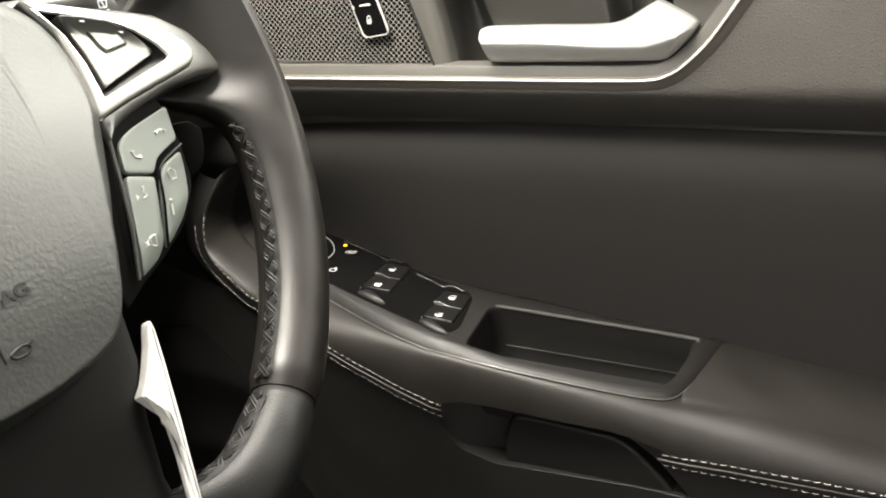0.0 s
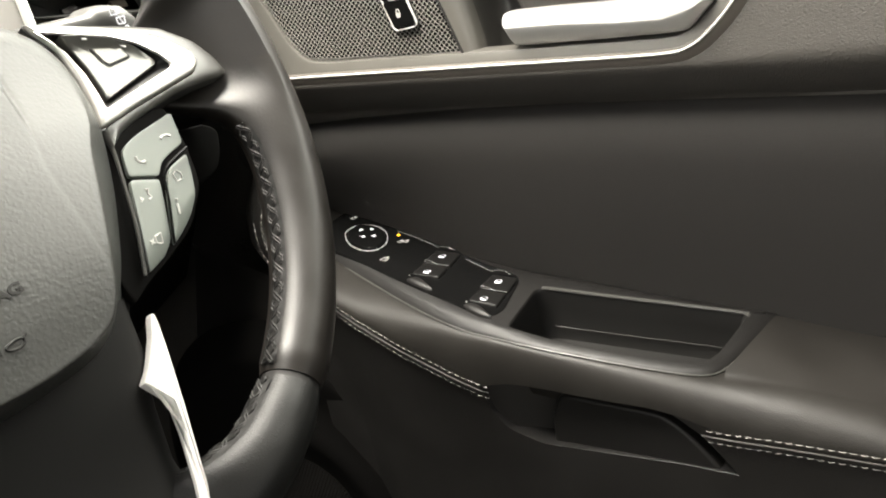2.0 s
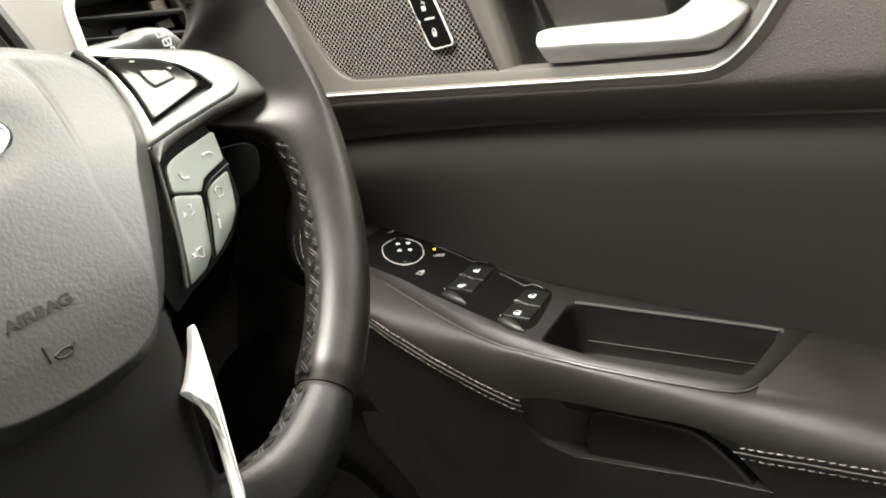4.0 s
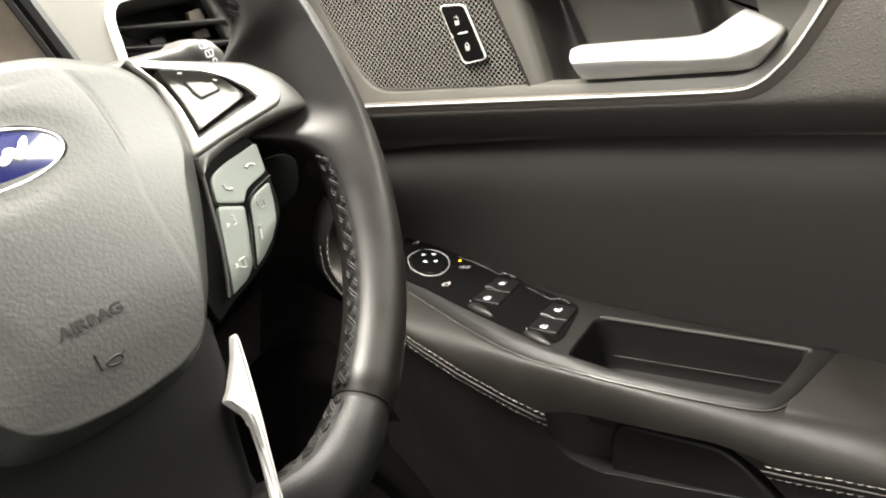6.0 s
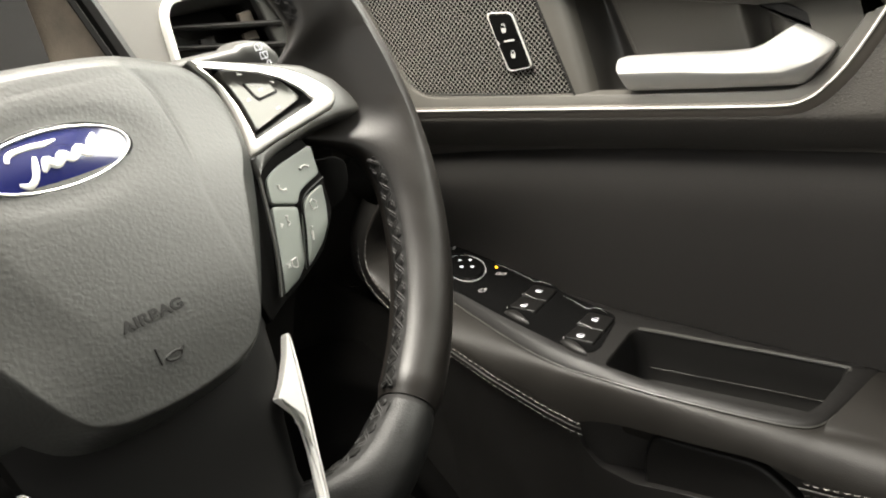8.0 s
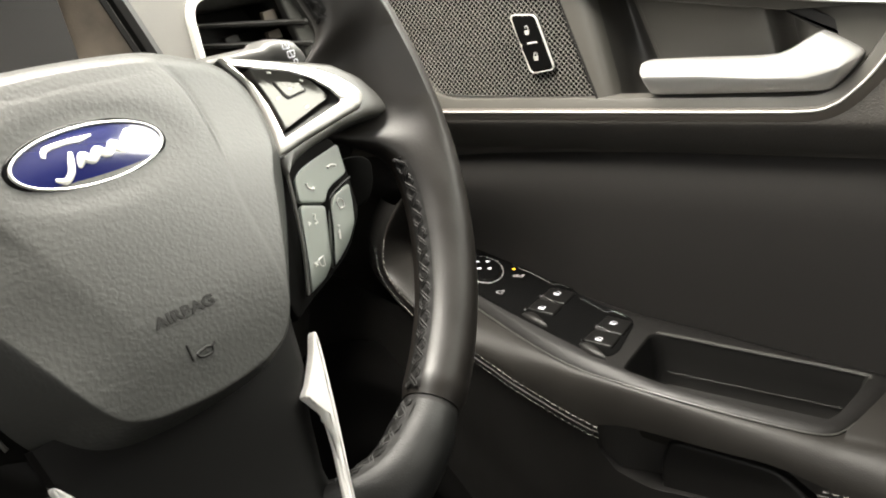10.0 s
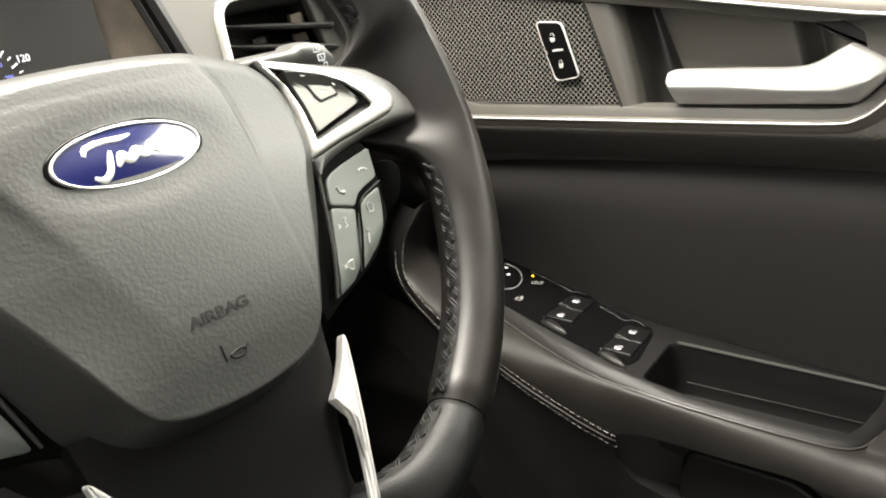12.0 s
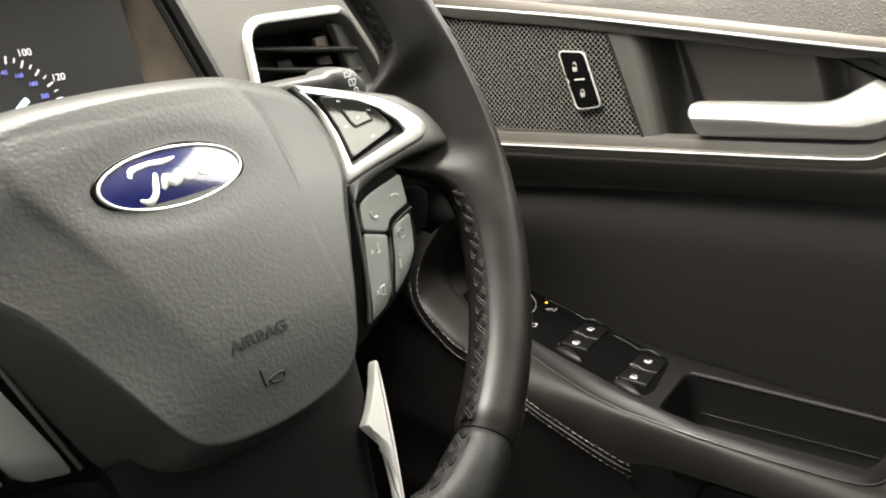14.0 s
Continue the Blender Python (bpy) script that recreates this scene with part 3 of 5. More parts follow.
v, f = [], []
for y0, y1 in ((-0.36, -0.1590), (-0.0190, 0.12)):
    for d in (0.0020, -0.0060 if y1 < 0 else -0.0068):
        pts = [seam_row(a, d) for a in np.linspace(y0, y1, 400)]
        if y1 > 0:
            more = smooth_line([tuple(p) for p in front_row(-d)[: None if d > 0 else -4]], 12)
            pts += [Vector(p) for p in more if p[1] > 0.122]
        acc, start = 0.0, pts[0]
        for a, b in zip(pts, pts[1:]):
            acc += (b - a).length
            if acc > 0.0052:
                mid = (start + b) / 2 + Vector((-0.0005, 0, 0.0001))
                sv, sf = tube([start.lerp(b, 0.08) + Vector((0.0004, 0, 0)), mid, start.lerp(b, 0.68) + Vector((0.0004, 0, 0))], 0.00014, 5)
                k = len(v)
                v += sv
                f += [[i + k for i in q] for q in sf]
                acc, start = 0.0, b
tagged(dpart("stitching", (v, f), THREAD, armrest, "double row of pale grey stitching"), kind="stuff")

for y0, y1 in ((-0.36, -0.1590), (-0.0190, 0.12)):
    dpart("seam_welt", tube([tuple(seam_row(a, -0.0018) + Vector((0.0004, 0, 0))) for a in np.linspace(y0, y1, 80)], 0.0007, 6), LEATHER, armrest)

# lower door panel, with the grab pocket cut through it
POCKET = rounded([(-0.0134, 0.3868), (-0.0200, 0.3905), (-0.0343, 0.3934), (-0.0547, 0.3940), (-0.0742, 0.3925), (-0.1112, 0.3899), (-0.1288, 0.3886), (-0.1424, 0.3862), (-0.1506, 0.3790), (-0.1585, 0.3725), (-0.1680, 0.3600), (-0.1785, 0.3455), (-0.1422, 0.3459), (-0.0671, 0.3456), (-0.0507, 0.3448), (-0.0264, 0.3525), (-0.0158, 0.3685)], 0.004, 3)


def panel_top(y):
    if -0.1786 < y < -0.0134:
        return lerp(y, (-0.1785, -0.1422, -0.106, -0.067, -0.0507, -0.0264, -0.0158, -0.0134), (0.3455, 0.3459, 0.3455, 0.3456, 0.3448, 0.3525, 0.3685, 0.3868))
    return station(y)["seam_z"]


def panel_run(ys, top):
    return loft([[(low_x(y, top(y) - d), y, top(y) - d) for d in (0.0, 0.002, 0.005, 0.01, 0.02, 0.035, 0.06, 0.1, 0.16, 0.26)] for y in ys], False)


def seam_top(y):
    return station(y)["seam_z"]


front_skin = loft([[(s[0] + dx, s[1] + dy * lerp(s[2], (0.44, 0.47), (0.1, 1.0)), s[2] - dz * lerp(s[2], (0.44, 0.485), (1.0, 0.0))) for dx, dy, dz in ((0.0, 0.0, 0.0), (0.0006, 0.002, 0.003), (0.002, 0.006, 0.008), (0.006, 0.015, 0.018), (0.016, 0.03, 0.03))] for s in front_seam], False)


def fore_x(y, z):
    """The lower panel's face ahead of the armrest draws back towards the door."""
    return low_x(y, z) + max(0.0, y - 0.12) * 0.35 * lerp(z, (0.30, 0.43), (0.25, 1.0))


fore = loft([[(fore_x(y, z), y, z) for z in (0.436, 0.434, 0.43, 0.42, 0.40, 0.37, 0.33, 0.28, 0.22, 0.15, 0.1)] for y in np.linspace(0.12, 0.34, 16)], False)
lower = merge(panel_run(np.linspace(-0.75, -0.1785, 70), seam_top), panel_run(list(np.linspace(-0.1785, -0.0507, 40)) + [-0.046, -0.041, -0.036, -0.031, -0.0264, -0.0228, -0.0192, -0.0158, -0.0150, -0.0142, -0.0134], panel_top), panel_run(np.linspace(-0.0134, 0.12, 30), seam_top), front_skin, fore)
tri = ((-0.1424, 0.3862), (-0.1506, 0.3790), (-0.1585, 0.3725), (-0.1680, 0.3600), (-0.1785, 0.3455))
patch = loft([[(low_x(y, z), y, z) for y, z in tri], [(low_x(-0.1785, z2), -0.1785, z2) for z2 in (0.3765, 0.3730, 0.3685, 0.3580, 0.3455)]], False)
walls = loft([[(low_x(y, z) + dx, y, z) for y, z in POCKET] for dx in (0.0, 0.03)])
dpart("pocket_wall", walls, DEEP)
dpart("lower_panel", merge(lower, patch), DOORLOW, label="black lower door panel with a grab pocket")
dpart("pocket_back", loft([[(max(x, low_x(y, z) + 0.004), y, z) for z in (0.335, 0.35, 0.365, 0.38, 0.40)] for y, x in ((-0.010, 0.3085), (-0.020, 0.3130), (-0.030, 0.3190), (-0.040, 0.3260), (-0.050, 0.3310), (-0.060, 0.3340), (-0.1, 0.335), (-0.19, 0.333))], False), DOORLOW)
GRAB = rounded([(-0.0563, 0.3395), (-0.0566, 0.3640), (-0.0620, 0.3790), (-0.0700, 0.3815), (-0.1049, 0.3795), (-0.1310, 0.3780), (-0.1430, 0.3715), (-0.1550, 0.3600), (-0.1720, 0.3395)], 0.006, 4)
dpart("grab_panel", slab(GRAB, 0.0, 0.014, 0.0025, 4, lambda u, v, w: (0.3325 - w + 0.10 * max(0.0, v - 0.368), u, v)), PLASTIC)
dpart("pocket_edge", tube([(low_x(y, 0.3415) - 0.0002, y, z) for y, z in ((-0.054, 0.3450), (-0.106, 0.3455), (-0.1422, 0.3459), (-0.1785, 0.3455))], 0.0004, 6), DOORLOW)

# bulge of the lower speaker and its mesh, low in the door
rings = []
for r, d in ((0.190, -0.016), (0.172, -0.004), (0.162, 0.0015), (0.154, 0.002), (0.140, -0.0015), (0.118, -0.002), (0.102, 0.003), (0.092, 0.0055), (0.082, 0.003), (0.070, -0.002), (0.062, -0.002)):
    rings.append([(0.336 - d, 0.215 + r * math.cos(a), 0.2 + r * math.sin(a)) for a in np.linspace(0, 2 * math.pi, 64, endpoint=False)])
lowspk = dpart("lower_speaker", loft(rings), SHROUD, label="round lower speaker surround")
v, f = [], []
for i in range(-22, 23):
    for j in range(-26, 27):
        y, z = 0.215 + (i + 0.5 * (j % 2)) * 0.0036, 0.2 + j * 0.0031
        if math.hypot(y - 0.215, z - 0.2) < 0.062:
            k = len(v)
            for r, x in ((0.0021, 0.3372), (0.0013, 0.3370), (0.0012, 0.339)):
                v += [(x, y + r * math.sin(a * math.pi / 3), z + r * math.cos(a * math.pi / 3)) for a in range(6)]
            for a in range(6):
                b = (a + 1) % 6
                f += [[k + a, k + b, k + 6 + b, k + 6 + a], [k + 6 + a, k + 6 + b, k + 12 + b, k + 12 + a]]
tagged(dpart("speaker_mesh", (v, f), PLASTIC, lowspk), kind="stuff")


# ---- switch plate and pull cup on the armrest ----
def on_plate(x, y, w=0.0):
    w -= 0.0022
    return (x - 0.03 * w, y - 0.147 * w, plate_z(x, y) + 0.99 * w)


PLATE = smooth_line([(0.4300, 0.178), (0.415, 0.09), (0.4045, 0.03), (0.4025, -0.03), (0.4045, -0.10), (0.4115, -0.165)], 5) + smooth_line([(0.4170, -0.1852), (0.384, -0.1778), (0.3528, -0.1715), (0.3330, -0.1650), (0.3245, -0.1530), (0.3190, -0.1271), (0.3145, -0.0934), (0.3110, -0.0577), (0.3124, -0.0266), (0.3142, -0.0044), (0.3186, 0.0203), (0.3272, 0.0489), (0.3386, 0.081), (0.3517, 0.1162), (0.3640, 0.152), (0.3700, 0.178)], 5)
CUPOUT = rounded([(0.3225, -0.0320), (0.3420, -0.0305), (0.3727, -0.0282), (0.3795, -0.0330), (0.3880, -0.0800), (0.3975, -0.1300), (0.4038, -0.1655), (0.3844, -0.1642), (0.3506, -0.1605), (0.3368, -0.1555), (0.3320, -0.1434), (0.3260, -0.1069), (0.3205, -0.0728)], 0.005, 4)


HUB = (0.362, -0.1)
hole, edge = around(CUPOUT, HUB), around(PLATE, HUB)


def edge_drop(y):
    """The plate's inboard border slopes down to the leather beside the switches."""
    return lerp(y, (-0.055, -0.01), (0.0, 0.0036))


rings = [[on_plate(x, y, -0.014) for x, y in edge]]
for d, w, k in ((0.0, -0.0016, 1.0), (0.0006, -0.0006, 0.95), (0.0020, 0.0002, 0.8), (0.0045, 0.0010, 0.4), (0.0070, 0.0014, 0.1)):
    rings.append([on_plate(x, y, w - k * edge_drop(y)) for x, y in offset(edge, d)])
edge = offset(edge, 0.0070)
for s in (0.3, 0.6, 0.85):
    rings.append([on_plate(a + (c - a) * s, b + (d - b) * s, 0.0014) for (a, b), (c, d) in zip(edge, hole)])
rings.append([on_plate(c + (c - HUB[0]) * 0.02, d + (d - HUB[1]) * 0.012, 0.0013) for c, d in hole])
rings.append([on_plate(c, d, 0.0) for c, d in hole])
dpart("corner_fill", slab([(0.3250, -0.146), (0.3275, -0.146), (0.3345, -0.1585), (0.3500, -0.1632), (0.352, -0.1735), (0.3275, -0.1735)], -0.012, -0.0020, 0.0004, 1, on_plate), LEATHER, armrest)
plate = dpart("switch_plate", loft(rings), PLASTIC, label="textured black switch and pull-cup plate")
rings = [[on_plate(c, d, 0.0) for c, d in hole], [on_plate(HUB[0] + (c - HUB[0]) * 0.985, HUB[1] + (d - HUB[1]) * 0.99, -0.003) for c, d in hole]]
for w, s in ((-0.015, 0.965), (-0.030, 0.94), (-0.036, 0.925), (-0.040, 0.89), (-0.041, 0.6), (-0.041, 0.2)):
    rings.append([on_plate(HUB[0] + 0.004 + (c - HUB[0]) * s, HUB[1] + (d - HUB[1]) * s, w) for c, d in hole])
dpart("plate_bead", tube([on_plate(x, y, -0.0012 - edge_drop(y)) for x, y in smooth_line([(0.384, -0.1778), (0.3528, -0.1715), (0.3330, -0.1650), (0.3245, -0.1530), (0.3190, -0.1271), (0.3145, -0.0934), (0.3110, -0.0577), (0.3124, -0.0266), (0.3142, -0.0044), (0.3186, 0.0203), (0.3272, 0.0489), (0.3386, 0.081), (0.3517, 0.1162), (0.3600, 0.140)], 6)], 0.0006, 6), FRAMEGREY, plate)
# Highlight on the cup's back edge, put into a lighter grey tube.
dpart("cup_edge_glint", tube([on_plate(x, y, 0.0008) for x, y in smooth_line([(0.3780, -0.0322), (0.3799, -0.0357), (0.3880, -0.0800), (0.3975, -0.1300), (0.4030, -0.1625), (0.4020, -0.1662), (0.3985, -0.1663)], 5)], 0.0013, 6), FRAMEGREY, plate)
pull = dpart("pull_cup", loft(rings, True, False, True), SATINBLACK, plate, "deep black pull cup")
dpart("cup_ridge", tube([on_plate(0.3808, -0.040, -0.0295), on_plate(0.3888, -0.0814, -0.0295), on_plate(0.3982, -0.128, -0.0295), on_plate(0.4036, -0.157, -0.0295)], 0.00028, 5), FRAMEGREY, pull)

# gloss panel with mirror knob and two pairs of window switches
GP = [(0.4265, 0.172), (0.4180, 0.125), (0.4130, 0.100), (0.4060, 0.072), (0.4050, 0.052), (0.3985, 0.044), (0.3935, 0.025), (0.3895, 0.004), (0.3860, -0.0085), (0.3780, -0.0135), (0.3400, -0.0205), (0.3300, -0.0180), (0.3275, -0.0040), (0.3360, 0.0330), (0.3450, 0.0700), (0.3550, 0.1050), (0.3660, 0.1480), (0.3750, 0.172)]
GPO = rounded(GP, 0.004, 3)
gloss = dpart("switch_panel", slab(GPO, -0.003, 0.0022, 0.0008, 2, on_plate), GLOSS, label="gloss black switch panel")
for keys in ([(0.4262, 0.1658), (0.4250, 0.1556), (0.4228, 0.1449)], [(0.4120, 0.1108), (0.4072, 0.0878), (0.4015, 0.0702), (0.4003, 0.0660), (0.4033, 0.0625), (0.4022, 0.0532)], [(0.3916, 0.0371), (0.3869, 0.0224), (0.3832, 0.0122), (0.3866, 0.0085), (0.3872, 0.0034), (0.3842, -0.0036)]):
    dpart("chrome_line", tube([on_plate(x, y, 0.0024) for x, y in smooth_line(keys, 4)], 0.00013, 5), HANDLE, gloss)


def window_switch(far, near, mid, tip, scoop):
    """A pair of rockers side by side: a bright line between them, a window symbol on each, and a finger scoop at the near end."""
    far, near = Vector(far), Vector(near)
    ax = (far - near).normalized()
    ay = Vector((-ax.y, ax.x))
    c = (far + near) / 2

    def at(u, v, w):
        p = c + ax * u + ay * v
        return on_plate(p.x, p.y, w * (1.0 - 0.2 * (v + 0.01) / 0.02) if w > 0.0022 else w)

    for u0, u1, u in ((0.0006, 0.0215, 0.0128), (-0.0180, -0.0006, -0.0128)):
        rocker = dpart("window_switch", slab(rounded([(u1 if u > 0 else u1, -0.0115), (u1, 0.0085), (u0, 0.0100), (u0, -0.0120)], 0.0022), 0.0012, 0.0036, 0.0010, 3, at), ROCKER, gloss)
        sym = rounded([(u - 0.0024, -0.0022), (u + 0.0024, -0.0022), (u + 0.0024, 0.0010), (u + 0.0010, 0.0023), (u - 0.0024, 0.0023)], 0.0007, 2)
        ring = [[at(a, b, 0.0040) for a, b in sym], [at(a, b, 0.0040) for a, b in offset(sym, 0.0004)]]
        bar = slab(rounded([(u - 0.0022, -0.0020), (u - 0.0005, -0.0020), (u - 0.0005, 0.0020), (u - 0.0022, 0.0020)], 0.0003, 2), 0.0034, 0.0040, 0.0001, 1, at)
        dpart("window_symbol", merge(loft(ring), bar), DIAL_WHITE, rocker)
    dpart("chrome_line", tube([on_plate(x, y, 0.0034) for x, y in smooth_line(mid, 4)], 0.00014, 5), HANDLE, gloss)
    dpart("chrome_tip", tube([on_plate(tip[0] + 0.001, tip[1] + 0.0006, 0.003), on_plate(tip[0] - 0.0012, tip[1] - 0.0008, 0.003)], 0.00026, 5), HANDLE, gloss)
    sc = smooth_line(scoop, 4, True)
    m = (sum(p[0] for p in sc) / len(sc), sum(p[1] for p in sc) / len(sc))
    dpart("finger_scoop", loft([[on_plate(m[0] + (x - m[0]) * k, m[1] + (y - m[1]) * k, w) for x, y in sc] for k, w in ((1.0, 0.0012), (0.96, 0.0028), (0.75, 0.0042), (0.4, 0.0048), (0.1, 0.0050))], True, False, True), PLASTIC, gloss)


window_switch((0.3871, 0.0549), (0.3616, 0.0531), [(0.3765, 0.0644), (0.3772, 0.0589), (0.3736, 0.0501)], (0.3524, 0.0624), [(0.3463, 0.0615), (0.3513, 0.0588), (0.3511, 0.0516), (0.3461, 0.0430), (0.3413, 0.0364), (0.3404, 0.0437), (0.3421, 0.0532)])
window_switch((0.3693, -0.0011), (0.3456, -0.0027), [(0.3595, 0.0081), (0.3601, 0.0031), (0.3571, -0.0051)], (0.3369, 0.0066), [(0.3319, 0.0066), (0.3365, 0.0039), (0.3359, -0.0034), (0.3311, -0.0119), (0.3262, -0.0180), (0.3250, -0.0105), (0.3271, -0.0017)])

# mirror knob with chrome ring and four arrows
ring_o = smooth_line([(0.3897, 0.1486), (0.3745, 0.1340), (0.3694, 0.1156), (0.3767, 0.1048), (0.3931, 0.1061), (0.4092, 0.1192), (0.4144, 0.1352), (0.4098, 0.1477), (0.4001, 0.1510)], 5, True)
KC = (0.3919, 0.1280)
ring_o = [(KC[0] + (x - KC[0]) * 0.9, KC[1] + (y - KC[1]) * 0.9) for x, y in ring_o]
knob = dpart("mirror_knob", slab(offset(ring_o, 0.0020), 0.002, 0.0042, 0.0012, 3, on_plate), GLOSS, gloss, "round mirror knob in a chrome ring")
dpart("chrome_ring", tube([on_plate(x, y, 0.0026) for x, y in ring_o], 0.00024, 6, True), SILVER, knob)
for x, y, turn in ((0.3985, 0.1371, 0.9), (0.4031, 0.1298, -0.7), (0.3891, 0.1285, 2.4), (0.3936, 0.1213, -2.3)):
    tri = [(x + 0.0021 * math.cos(turn + k * 2.094), y + 0.0021 * math.sin(turn + k * 2.094)) for k in range(3)]
    dpart("arrow_mark", slab(tri, 0.0040, 0.0045, 0.0001, 1, on_plate), DIAL_WHITE, knob)


def mirror_symbol(x, y, s=1.0):
    o = rounded([(x - 0.0028 * s, y - 0.0024 * s), (x + 0.0024 * s, y - 0.0024 * s), (x + 0.0024 * s, y + 0.0022 * s), (x - 0.0028 * s, y + 0.0026 * s)], 0.0008 * s, 2)
    return merge(loft([[on_plate(a, b, 0.0026) for a, b in o], [on_plate(a, b, 0.0026) for a, b in offset(o, 0.0006)]]), tube([on_plate(x + 0.0024 * s, y, 0.0026), on_plate(x + 0.0044 * s, y - 0.001, 0.0026)], 0.0004, 4))


dpart("mirror_symbol", mirror_symbol(0.3665, 0.0935), WHITE, gloss)
dpart("mirror_symbol", mirror_symbol(0.4175, 0.1580, 0.8), WHITE, gloss)
dpart("mirror_symbol", merge(mirror_symbol(0.3965, 0.0985, 0.7), mirror_symbol(0.3985, 0.0945, 0.7)), WHITE, gloss)
dpart("fold_lamp", slab(ellipse(0.4062, 0.1062, 0.0010, 0.0010, 14), 0.002, 0.0028, 0.0004, 2, on_plate), AMBER, gloss, "lit amber indicator lamp")


# ---- steering wheel: u to the right, v up, w towards the driver ----
wheel = thing("steering_wheel", "black leather steering wheel with silver spokes and grey buttons", "steering wheel", pose(0, 0, 0.65, 66, 0, 0))
R_RIM, R_TUBE = 0.1753, 0.0142
UC = 0.003
UM = 0.0053


def wpart(name, solid, mat, parent=None, label="", angle=38.0):
    return part(name, solid[0], solid[1], mat, parent or wheel, label, angle)


def bell(a, c, w):
    d = (a - c + 180) % 360 - 180
    return math.exp(-(d / w) ** 2)


def web(deg):
    """How far the leather reaches inwards to the side spokes."""
    d = (deg + 180) % 360 - 180
    d = d if abs(d) <= 90 else (180 - d if d > 0 else -180 - d)
    return lerp(d, (-40, -25, -18, -14, -11, -9, -7, -4, 5, 7, 8.5, 10.5, 13, 16, 20, 30, 50), (0.0, 0.001, 0.002, 0.004, 0.009, 0.016, 0.025, 0.032, 0.032, 0.028, 0.019, 0.010, 0.0062, 0.0056, 0.005, 0.003, 0.0))


def rim_point(deg, phi, extra=0.0):
    """A point on the grip: phi 0 faces outwards, 90 the driver, 180 the hub."""
    th, ph = radians(deg), radians(phi)
    reach = sum(web(deg + k) * q for k, q in ((-1.5, 0.25), (0.0, 0.5), (1.5, 0.25)))
    foot = bell(deg, -101, 10) + bell(deg, -79, 10)
    r = R_TUBE * (1 + 0.06 * (bell(deg, 30, 20) + bell(deg, 150, 20))) + extra
    inward = max(0.0, -math.cos(ph))
    rad = R_RIM + r * math.cos(ph) - inward * (reach + 0.012 * foot)
    dip = 0.82 * reach * (1 - (1 - inward) ** 3)
    w = r * 1.05 * math.sin(ph) * (1 - 0.25 * inward * reach / 0.032) - 0.017 * (bell(deg, -81, 8) + bell(deg, -99, 8)) - 0.004 * foot * inward - dip
    return (rad * math.cos(th), rad * math.sin(th), w)


def rim_run(d0, d1, step, ends):
    n = int(abs(d1 - d0) / step) + 1
    rings = []
    for i in range(n + 1):
        d = d0 + (d1 - d0) * i / n
        e = min(i, n - i)
        lip = -0.0016 * (1 - e / 2.0) if e < 2 and ends else 0.0
        rings.append([rim_point(d, p, lip) for p in np.linspace(0, 360, 48, endpoint=False)])
    return loft(rings, True, True, True)


SEAM = -55.5
rim = wpart("rim", rim_run(SEAM + 0.45, 180 - SEAM - 0.45, 1.2, True), RIM, label="smooth black leather rim grip", angle=60)
low = wpart("lower_rim", rim_run(180 - SEAM + 0.45, 360 + SEAM - 0.45, 2.0, True), RIMLOW, label="matt black lower rim section", angle=60)
wpart("rim_core", loft([[rim_point(d, p, -0.0022) for p in np.linspace(0, 360, 32, endpoint=False)] for d in np.linspace(SEAM - 2, SEAM + 2, 5)]), DEEP, rim)

# braided lacing along the hub side of the grip: slanting threads from a middle cord out to both leather edges
BRAID = 173
RUNS = ((SEAM - 22, SEAM - 1.0), (SEAM + 1.2, -14.0), (13.0, 84.0))
v, f = [], []
for d0, d1 in RUNS:
    for side, shift in ((-1.0, 0.0), (1.0, 0.0), (-1.0, 0.65), (1.0, 0.65)):
        line = []
        for d in np.arange(d0, d1, 0.2):
            k = (d + shift) / 2.4 * math.pi
            line.append(rim_point(d, BRAID + side * 8.0 * math.asin(0.97 * math.sin(k)), 0.0003 + 0.0003 * side * math.cos(2 * k)))
        sv, sf = tube(line, 0.0005, 5)
        k = len(v)
        v += sv
        f += [[i + k for i in q] for q in sf]
    # Grip leather on the hub side; its shade is put into this blacker band.
    wpart("lacing_shade", loft([[rim_point(d, BRAID + a, 0.0002 + 0.0004 * math.cos(radians(a * 5)) * abs(math.sin(d / 2.6 * math.pi)) - 0.0012 * max(0.0, 1 - min(d - d0, d1 - d) / 1.2)) for a in (-17, -12, -7, -3, 0, 3, 7, 12, 17)] for d in np.arange(d0, d1, 0.4)], False), NEAR_BLACK, rim)
tagged(wpart("lacing", (v, f), THREAD_DARK, rim, "braided black thread lacing"), kind="stuff")

# airbag cover
FACE_HALF = [(0.0, 0.0300), (0.028, 0.0290), (0.045, 0.0265), (0.0580, 0.0220), (0.0695, 0.0160), (0.0770, 0.006), (0.0778, -0.005), (0.0735, -0.0165), (0.0645, -0.0285), (0.0583, -0.040), (0.0531, -0.050), (0.0482, -0.060), (0.0434, -0.070), (0.0392, -0.078), (0.0337, -0.0845), (0.0240, -0.0885), (0.012, -0.0902), (0.0, -0.0908)]
OUT_HALF = [(0.0, 0.0400), (0.030, 0.0390), (0.049, 0.0366), (0.063, 0.0312), (0.0725, 0.0254), (0.0790, 0.0197), (0.0832, 0.0125), (0.0850, 0.004), (0.0852, -0.006), (0.0840, -0.018), (0.0812, -0.030), (0.0760, -0.045), (0.0698, -0.060), (0.0630, -0.0740), (0.0545, -0.0855), (0.0440, -0.0945), (0.033, -0.0990), (0.017, -0.1010), (0.0, -0.1015)]
CC = (UC, -0.022)


